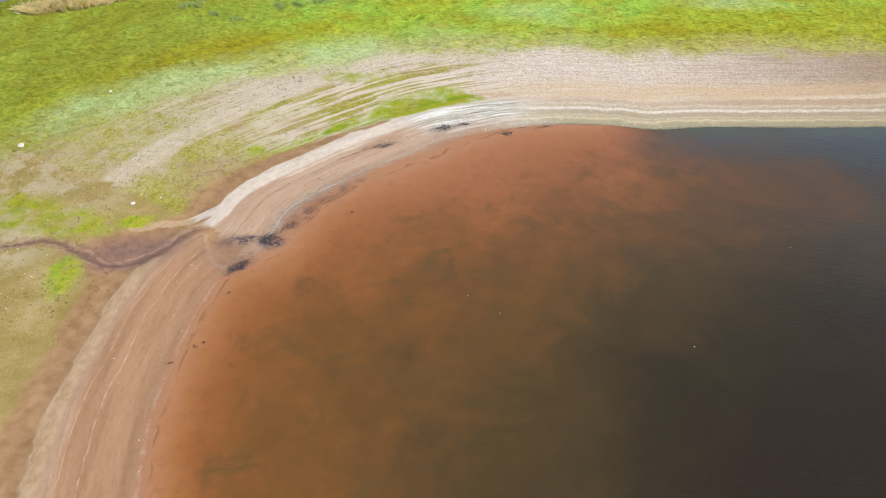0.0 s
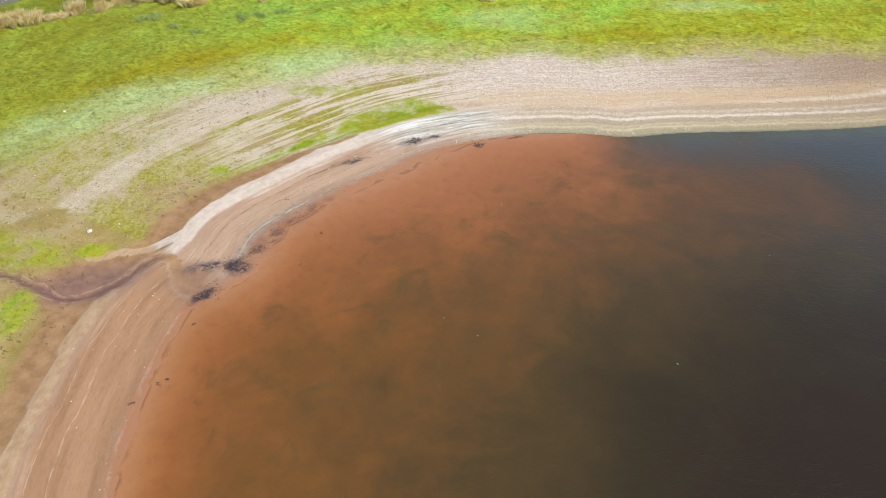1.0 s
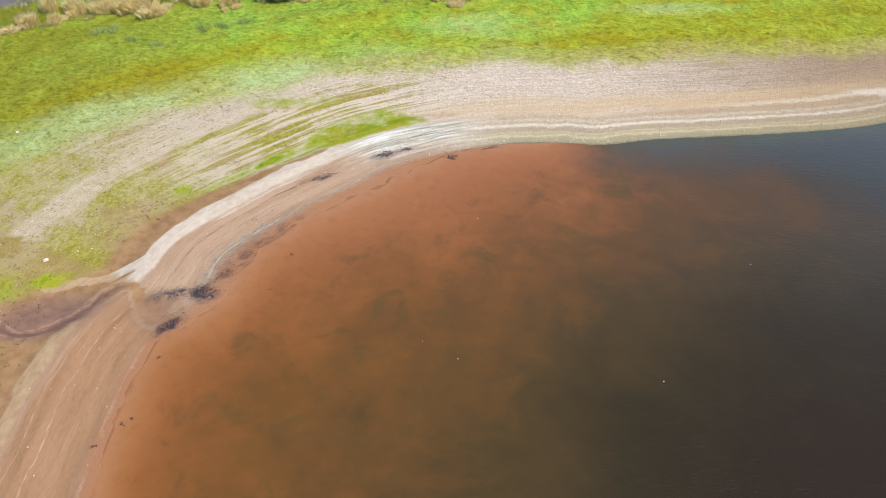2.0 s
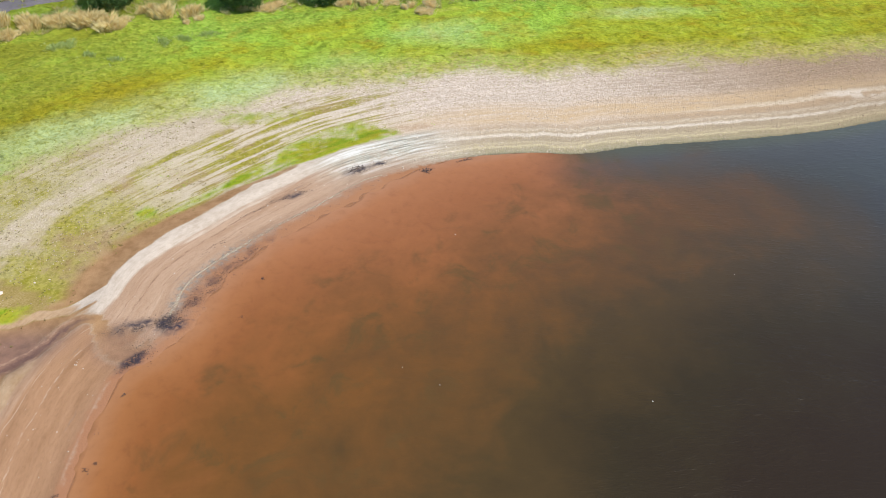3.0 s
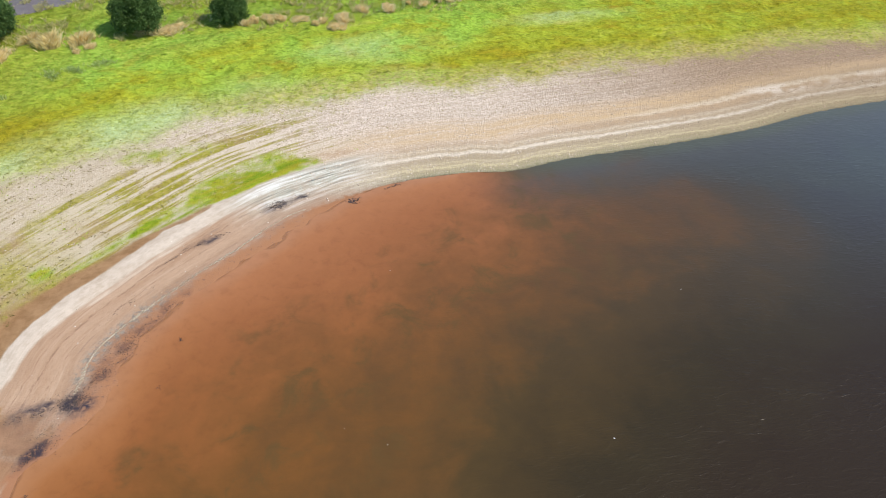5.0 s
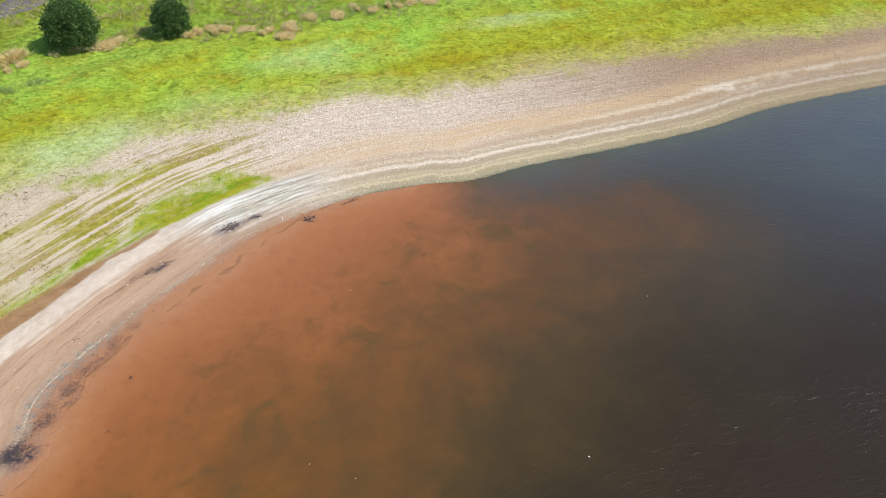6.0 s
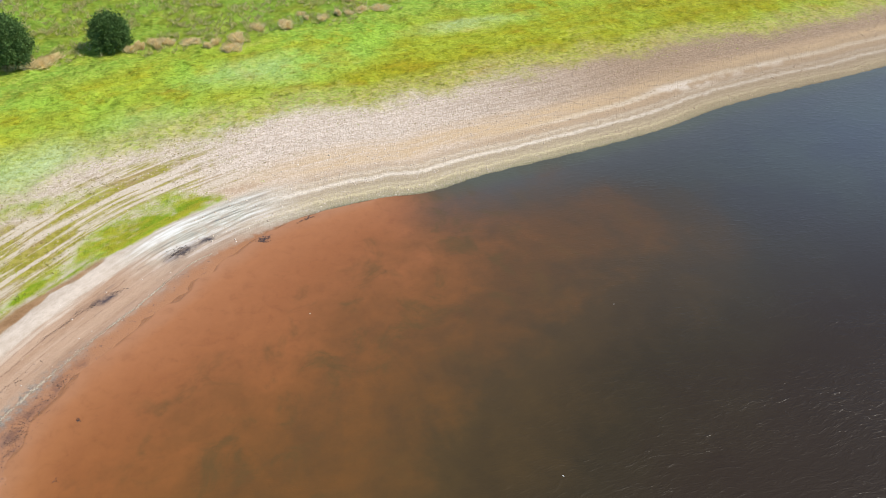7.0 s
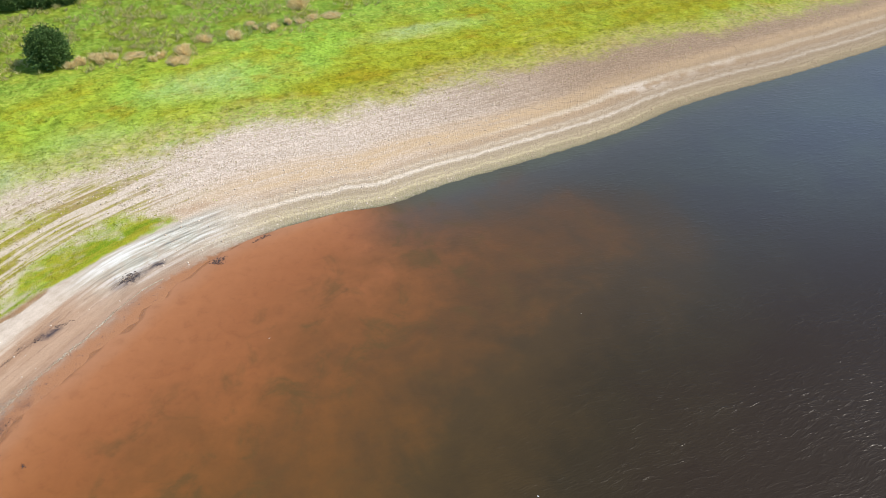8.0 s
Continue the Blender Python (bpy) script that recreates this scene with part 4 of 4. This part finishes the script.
for i, (x, y, r) in enumerate([(-43.0, 73.4, 1.1), (-41.2, 74.3, 1.0), (-39.6, 74.0, 0.9), (-28.4, 67.8, 0.8), (-26.8, 68.6, 0.7), (-24.6, 69.7, 0.8), (-39.3, 65.4, 0.8), (-38.1, 66.1, 0.9), (-35.0, 64.0, 0.6), (-31.9, 63.2, 0.6), (4.4, 80.6, 0.7), (7.0, 81.8, 0.8), (9.2, 82.4, 0.7), (11.8, 83.2, 0.7)]):
    if i < 3 or i == 10:
        v, t = reed_clump(150 + i, 1.1, 0.9, 0.45, 300, 0.34)
        herb_mesh = tri_mesh("herb", v, t, herb_mat)
    ob = new("herb", herb_mesh)
    ob.matrix_basis = pose(x, y, float(place_z(x, y)[0]), 0, 0, 40 * i) @ Matrix.Diagonal((r * 1.6, r * 1.2, 1.3, 1))
    tagged(ob, "low bushy grey-green herb among the dry grass", "herb", kind="stuff")


# ---- gravel track ----
def track():
    line = spline([(-63, 63), (-55.5, 71), (-48.5, 77), (-43.2, 81.2), (-38, 84.2), (-33.9, 86.6), (-30.6, 89.4), (-28.4, 94), (-27, 101), (-26.5, 112), (-30, 130)], 0.6)
    tan = np.gradient(line, axis=0)
    tan /= np.linalg.norm(tan, axis=1)[:, None]
    nor = np.stack([-tan[:, 1], tan[:, 0]], 1)
    offs = np.array([-2.3, -2.0, -1.1, -0.4, 0.4, 1.1, 2.0, 2.3])
    lift = np.array([-0.12, 0.10, 0.08, 0.14, 0.14, 0.08, 0.10, -0.12])
    xy = line[:, None, :] + nor[:, None, :] * (offs[None, :, None] + 0.25 * (vnoise(np.arange(len(line)) * 0.4, 0 * line[:, 0], 5) - 0.5)[:, None, None])
    z = place_z(xy[..., 0].ravel(), xy[..., 1].ravel()).reshape(xy.shape[:2]) + lift[None, :]
    v = np.concatenate([xy, z[..., None]], -1).reshape(-1, 3)
    k, w = len(line), len(offs)
    t = []
    for i in range(k - 1):
        for j in range(w - 1):
            a = i * w + j
            t += [(a, a + w, a + w + 1), (a, a + w + 1, a + 1)]
    m = Tree("track_gravel")
    col = m.ramp(m.noise(14, 4), (0.3, (0.10, 0.09, 0.092)), (0.7, (0.22, 0.20, 0.205)))
    m.bump(m.noise(20, 4), 0.6, 0.04)
    return new("road", tri_mesh("road", v, t, m.end(m.mix(m.step(0.45, 0.65, m.noise(0.8, 4), 0, 0.5), col, (0.13, 0.115, 0.12)), 0.9, 0.2), smooth=True))


tagged(track(), "pale grey gravel track behind the meadow", "track", kind="structure")


# ---- stones ----
def ico():
    bm = bmesh.new()
    bmesh.ops.create_icosphere(bm, subdivisions=1, radius=1)
    v = np.array([q.co[:] for q in bm.verts])
    t = np.array([[q.index for q in f.verts] for f in bm.faces])
    bm.free()
    return v, t


ICO_V, ICO_T = ico()


def stone_material(name, *stops, tan_from=None):
    m = Tree(name)
    rnd = m.t.nodes.new("ShaderNodeNewGeometry").outputs["Random Per Island"]
    col = m.mix(m.step(0.3, 0.7, m.noise(22, 4), 0, 0.35), m.ramp(rnd, *stops), stops[0][1])
    if tan_from:
        xyz = m.t.nodes.new("ShaderNodeSeparateXYZ")
        m.put(xyz.inputs[0], m.pos)
        col = m.mix(m.step(tan_from, tan_from + 34, xyz.outputs[0], 0, 0.8), col, (0.38, 0.26, 0.155))
    return m.end(col, 0.85, 0.25)


def stones(name, p, size, mat, label):
    n = len(p)
    sc = size[:, None] * rng.uniform(0.6, 1.25, (n, 3)) * (1, 1, 0.6)
    a = rng.uniform(0, 2 * np.pi, n)
    v = ICO_V[None] * (1 + rng.uniform(-0.22, 0.22, (n, len(ICO_V), 1))) * sc[:, None, :]
    x = v[..., 0] * np.cos(a)[:, None] - v[..., 1] * np.sin(a)[:, None]
    y = v[..., 0] * np.sin(a)[:, None] + v[..., 1] * np.cos(a)[:, None]
    v = np.stack([x, y, v[..., 2]], -1) + p[:, None, :] + (0, 0, 0.01)
    t = (ICO_T[None] + np.arange(n)[:, None, None] * len(ICO_V)).reshape(-1, 3)
    return tagged(new(name, tri_mesh(name, v.reshape(-1, 3), t, mat)), label, "stones", kind="stuff")


shingle_mat = stone_material("shingle", (0.0, (0.45, 0.355, 0.26)), (0.2, (0.53, 0.43, 0.32)), (0.55, (0.60, 0.49, 0.37)), (1.0, (0.74, 0.64, 0.51)), tan_from=8)
marsh_stone_mat = stone_material("marsh_stones", (0.0, (0.20, 0.15, 0.09)), (0.3, (0.34, 0.27, 0.17)), (0.7, (0.46, 0.38, 0.26)), (1.0, (0.60, 0.52, 0.39)))
pebble_mat = stone_material("pale_pebbles", (0.0, (0.46, 0.36, 0.26)), (0.5, (0.62, 0.53, 0.43)), (1.0, (0.78, 0.73, 0.66)))
p, c = scatter(52000, -20, 92, 42, 82, lambda c, x, y: c["c_right"] * step_(0.1, 0.5, c["shore_d"]) * (1 - step_(0.1, 0.55, c["c_grass"])) * (1 - np.minimum(1, 3 * c["c_lush"])) * (0.45 + 0.55 * step_(4, 9, c["shore_d"])))
stones("shingle", p, 0.035 + 0.075 * rng.uniform(0, 1, len(p)) ** 2.5, shingle_mat, "pale pinkish grey stones strewn over the open beach")
p, c = scatter(30000, -48, 2, 18, 62, lambda c, x, y: (1 - c["c_right"]) * step_(7, 11, c["shore_d"]) * (1 - step_(0.15, 0.6, c["c_grass"])) * (1 - c["c_lush"]) * (0.25 + 0.75 * step_(0.4, 0.6, fbm(c["shore_s"] * 0.1, c["shore_d"] * 0.9, 81))))
stones("shingle", p, 0.025 + 0.045 * rng.uniform(0, 1, len(p)) ** 2.5, marsh_stone_mat, "pale stones scattered through the dry marshy ground")
p, c = scatter(9000, -27, 0, 4, 48, lambda c, x, y: (1 - c["c_right"]) * step_(0.3, 0.7, c["c_sand"]) * (1 - step_(4.5, 5.5, c["shore_d"]))
               * (0.04 + 0.5 * np.exp(-((c["shore_d"] - 2.3 - 0.8 * (fbm(c["shore_s"] * 0.2, 0 * x, 6) - 0.5)) / 0.12) ** 2) * step_(0.45, 0.6, fbm(c["shore_s"] * 0.7, 0 * x, 8)) + 0.10 * np.exp(-(c["shore_d"] / 0.5) ** 2)))
stones("pebbles", p, 0.02 + 0.045 * rng.uniform(0, 1, len(p)) ** 3, pebble_mat, "small white pebbles and shells scattered on the sand")


def boulder(x, y, r, flat, seed, label):
    """One weathered stone with an uneven faceted body."""
    bm = bmesh.new()
    bmesh.ops.create_icosphere(bm, subdivisions=3, radius=1)
    for q in bm.verts:
        k = 1 + 0.30 * noise.noise(q.co * 1.3 + Vector((seed, 0, 0))) + 0.10 * noise.noise(q.co * 4 + Vector((0, seed, 0)))
        q.co = Vector((q.co.x * r * k * 1.15, q.co.y * r * k * 0.85, q.co.z * r * k * flat))
    me = bpy.data.meshes.new("stone")
    bm.to_mesh(me)
    bm.free()
    me.materials.append(pebble_mat)
    ob = new("stone", me)
    ob.matrix_basis = pose(x, y, float(place_z(x, y)[0]) + r * flat * 0.45, 0, 0, seed * 37)
    return tagged(ob, label, "stone", "large pale stones")


boulder(-27.9, 30.0, 0.17, 0.7, 1, "white weathered stone lying in the marsh grass")
boulder(-38.0, 45.7, 0.14, 0.6, 2, "small white stone lying at the edge of the turf")
boulder(-40.7, 35.7, 0.30, 0.35, 3, "flat pale stone slab in dry ground")
boulder(-26.2, 31.2, 0.07, 0.6, 4, "small white stone on brown mud")
boulder(-25.4, 31.6, 0.06, 0.6, 5, "small white stone on brown mud")
boulder(-43.5, 36.4, 0.30, 0.5, 6, "pale stone on dry ground beside the turf")


# ---- drift ----
def flakes(p, size, lift, seed):
    """Small bent scraps lying flat: five corners round a raised middle."""
    r = np.random.default_rng(seed)
    n = len(p)
    a = np.linspace(0, 2 * np.pi, 6)[:-1][None] + r.uniform(0, 1.2, (n, 5)) + r.uniform(0, 6.28, (n, 1))
    a = np.sort(a, 1)
    k = size[:, None] * r.uniform(0.45, 1.2, (n, 5))
    ring = np.stack([np.cos(a) * k, np.sin(a) * k * 0.75, r.uniform(-0.01, 0.015, (n, 5))], -1)
    mid = np.stack([np.zeros((n, 1)), np.zeros((n, 1)), lift * r.uniform(0.4, 1, (n, 1))], -1)
    v = np.concatenate([mid, ring], 1) + p[:, None, :] + (0, 0, 0.015)
    i = np.arange(5)
    f = np.stack([0 * i, 1 + i, 1 + (i + 1) % 5], 1)
    return v.reshape(-1, 3), (f[None] + np.arange(n)[:, None, None] * 6).reshape(-1, 3)


wrack_mat = stone_material("wet_wrack", (0.0, (0.022, 0.021, 0.028)), (0.5, (0.065, 0.050, 0.048)), (1.0, (0.19, 0.135, 0.10)))
wrack_mat.node_tree.nodes["Principled BSDF"].inputs["Roughness"].default_value = 0.7
foam_mat = stone_material("dried_foam", (0.0, (0.30, 0.24, 0.16)), (0.5, (0.45, 0.37, 0.26)), (1.0, (0.62, 0.54, 0.42)))


def mat_of_wrack(x, y, rx, ry, turn, n, seed, label, size=0.13):
    r = np.random.default_rng(seed)
    k = r.normal(0, 0.45, (n, 2)) * (rx, ry)
    k += np.stack([0.5 * rx * np.sin(k[:, 1] * 9), 0.25 * ry * np.sin(k[:, 0] * 4 + seed)], 1) * 0.5
    c, s_ = math.cos(radians(turn)), math.sin(radians(turn))
    px, py = x + k[:, 0] * c - k[:, 1] * s_, y + k[:, 0] * s_ + k[:, 1] * c
    keep = fbm(px * 1.6, py * 1.6, seed) > 0.40
    px, py = px[keep], py[keep]
    p = np.stack([px, py, np.maximum(place_z(px, py), 0.0)], 1)
    me = tri_mesh("wrack", *flakes(p, r.uniform(0.2, 0.6, len(p)) * size, 0.04, seed), wrack_mat)
    return tagged(new("wrack", me), label, "wrack", kind="stuff")


SCRAPS = [(-17.9, 22.8, 0.25), (-17.3, 22.4, 0.2), (-17.9, 19.8, 0.2), (-17.6, 17.5, 0.25), (-17.2, 17.9, 0.18), (-18.6, 16.0, 0.2), (-11.9, 28.6, 0.3), (-11.2, 32.4, 0.2)]
WET = "dark wet waterweed washed up at the water's edge"
mat_of_wrack(-17.6, 27.8, 1.9, 0.5, 20, 520, 201, WET, 0.07)
mat_of_wrack(-16.2, 28.1, 0.75, 0.75, 0, 420, 202, "thick clump of blackish waterweed at the creek mouth", 0.075)
mat_of_wrack(-17.7, 24.8, 0.9, 0.35, 55, 220, 203, WET, 0.065)
mat_of_wrack(-15.4, 29.9, 1.0, 0.6, 55, 300, 204, WET, 0.05)
mat_of_wrack(-14.3, 32.4, 2.0, 0.7, 55, 380, 205, "loose dark scraps of waterweed along the waterline", 0.055)
mat_of_wrack(-12.6, 35.0, 1.6, 0.5, 48, 120, 206, "loose dark scraps of waterweed along the waterline", 0.08)
mat_of_wrack(-10.7, 41.7, 1.6, 0.22, 30, 170, 207, "thin dark streak of dry weed on sand", 0.09)
mat_of_wrack(-12.8, 39.9, 2.4, 0.10, 42, 120, 208, "thin dark streak of dry weed on sand", 0.06)
mat_of_wrack(-6.0, 45.6, 0.9, 0.45, 30, 260, 209, "dark grey patch of weed on pale sand", 0.11)
mat_of_wrack(-4.2, 46.5, 0.6, 0.2, 25, 80, 210, WET, 0.08)
mat_of_wrack(-0.1, 45.9, 0.7, 0.35, 20, 130, 211, "dark clump of weed in the shallow water")
mat_of_wrack(3.6, 47.8, 1.5, 0.14, 24, 120, 212, "dark strand of weed in the shallow water", 0.10)
mat_of_wrack(-14.9, 35.9, 2.2, 0.25, 50, 130, 213, "thin dark streak of dry weed on sand", 0.07)
mat_of_wrack(-14.9, 31.0, 2.6, 0.7, 52, 420, 215, "loose dark scraps of waterweed along the waterline", 0.055)
mat_of_wrack(-16.6, 28.6, 1.5, 0.9, 35, 240, 216, WET, 0.06)
mat_of_wrack(-17.2, 25.6, 0.9, 1.2, 10, 200, 214, WET, 0.06)

for i, (x, y, r) in enumerate(SCRAPS):
    mat_of_wrack(x, y, r, r * 0.6, 40 * i, 40, 230 + i, "small dark scrap of waterweed in the muddy shallows", 0.06)


def drift_line():
    s0, s1 = S_MOUTH + 2.5, S_TIP - 2
    n = 1700
    ss = rng.uniform(s0, s1, n)
    ln = np.concatenate([[0], np.cumsum(np.linalg.norm(np.diff(SHORE, axis=0), axis=1))])
    x, y = np.interp(ss, ln, SHORE[:, 0]), np.interp(ss, ln, SHORE[:, 1])
    tx, ty = np.interp(ss + 0.3, ln, SHORE[:, 0]) - x, np.interp(ss + 0.3, ln, SHORE[:, 1]) - y
    k = np.hypot(tx, ty)
    off = 0.12 + 0.5 * (fbm(ss * 0.35, 0 * ss, 91) - 0.5) + rng.normal(0, 0.03, n) * (0.5 + 2.4 * vnoise(ss * 0.5, 0 * ss, 92) ** 2)
    x, y = x - ty / k * off, y + tx / k * off
    p = np.stack([x, y, np.maximum(place_z(x, y), 0)], 1)
    return new("drift_line", tri_mesh("drift_line", *flakes(p, rng.uniform(0.02, 0.06, n) * (0.5 + vnoise(ss * 0.9, 0 * ss, 95)), 0.03, 93), foam_mat))


tagged(drift_line(), "thin pale line of dried foam and scraps along the waterline", "drift line", kind="stuff")


def fleck(x, y, r, seed):
    """A curled oval scrap with a raised rim, one closed shell."""
    bm = bmesh.new()
    bmesh.ops.create_uvsphere(bm, u_segments=12, v_segments=6, radius=1)
    for q in bm.verts:
        k = 1 + 0.35 * noise.noise(q.co * 1.7 + Vector((seed, 0, 0)))
        q.co = Vector((q.co.x * r * k * 1.6, q.co.y * r * k * 0.7, q.co.z * r * 0.25 + 0.3 * r * q.co.x ** 2))
    me = bpy.data.meshes.new("foam_fleck")
    bm.to_mesh(me)
    bm.free()
    me.materials.append(white_mat)
    ob = new("foam_fleck", me)
    ob.matrix_basis = pose(x, y, 0.01, 0, 0, seed * 41)
    return tagged(ob, "small white fleck of foam floating on the lake", "foam", "floating flecks")


white_mat = stone_material("white_foam", (0.0, (0.75, 0.74, 0.70)), (1.0, (0.85, 0.84, 0.80)))
for i, (x, y, r) in enumerate([(-1.2, 24.7, 0.025), (1.1, 23.4, 0.03), (13.6, 22.4, 0.035), (2.2, 37.5, 0.03), (22.0, 33.5, 0.03)]):
    fleck(x, y, r, 300 + i)
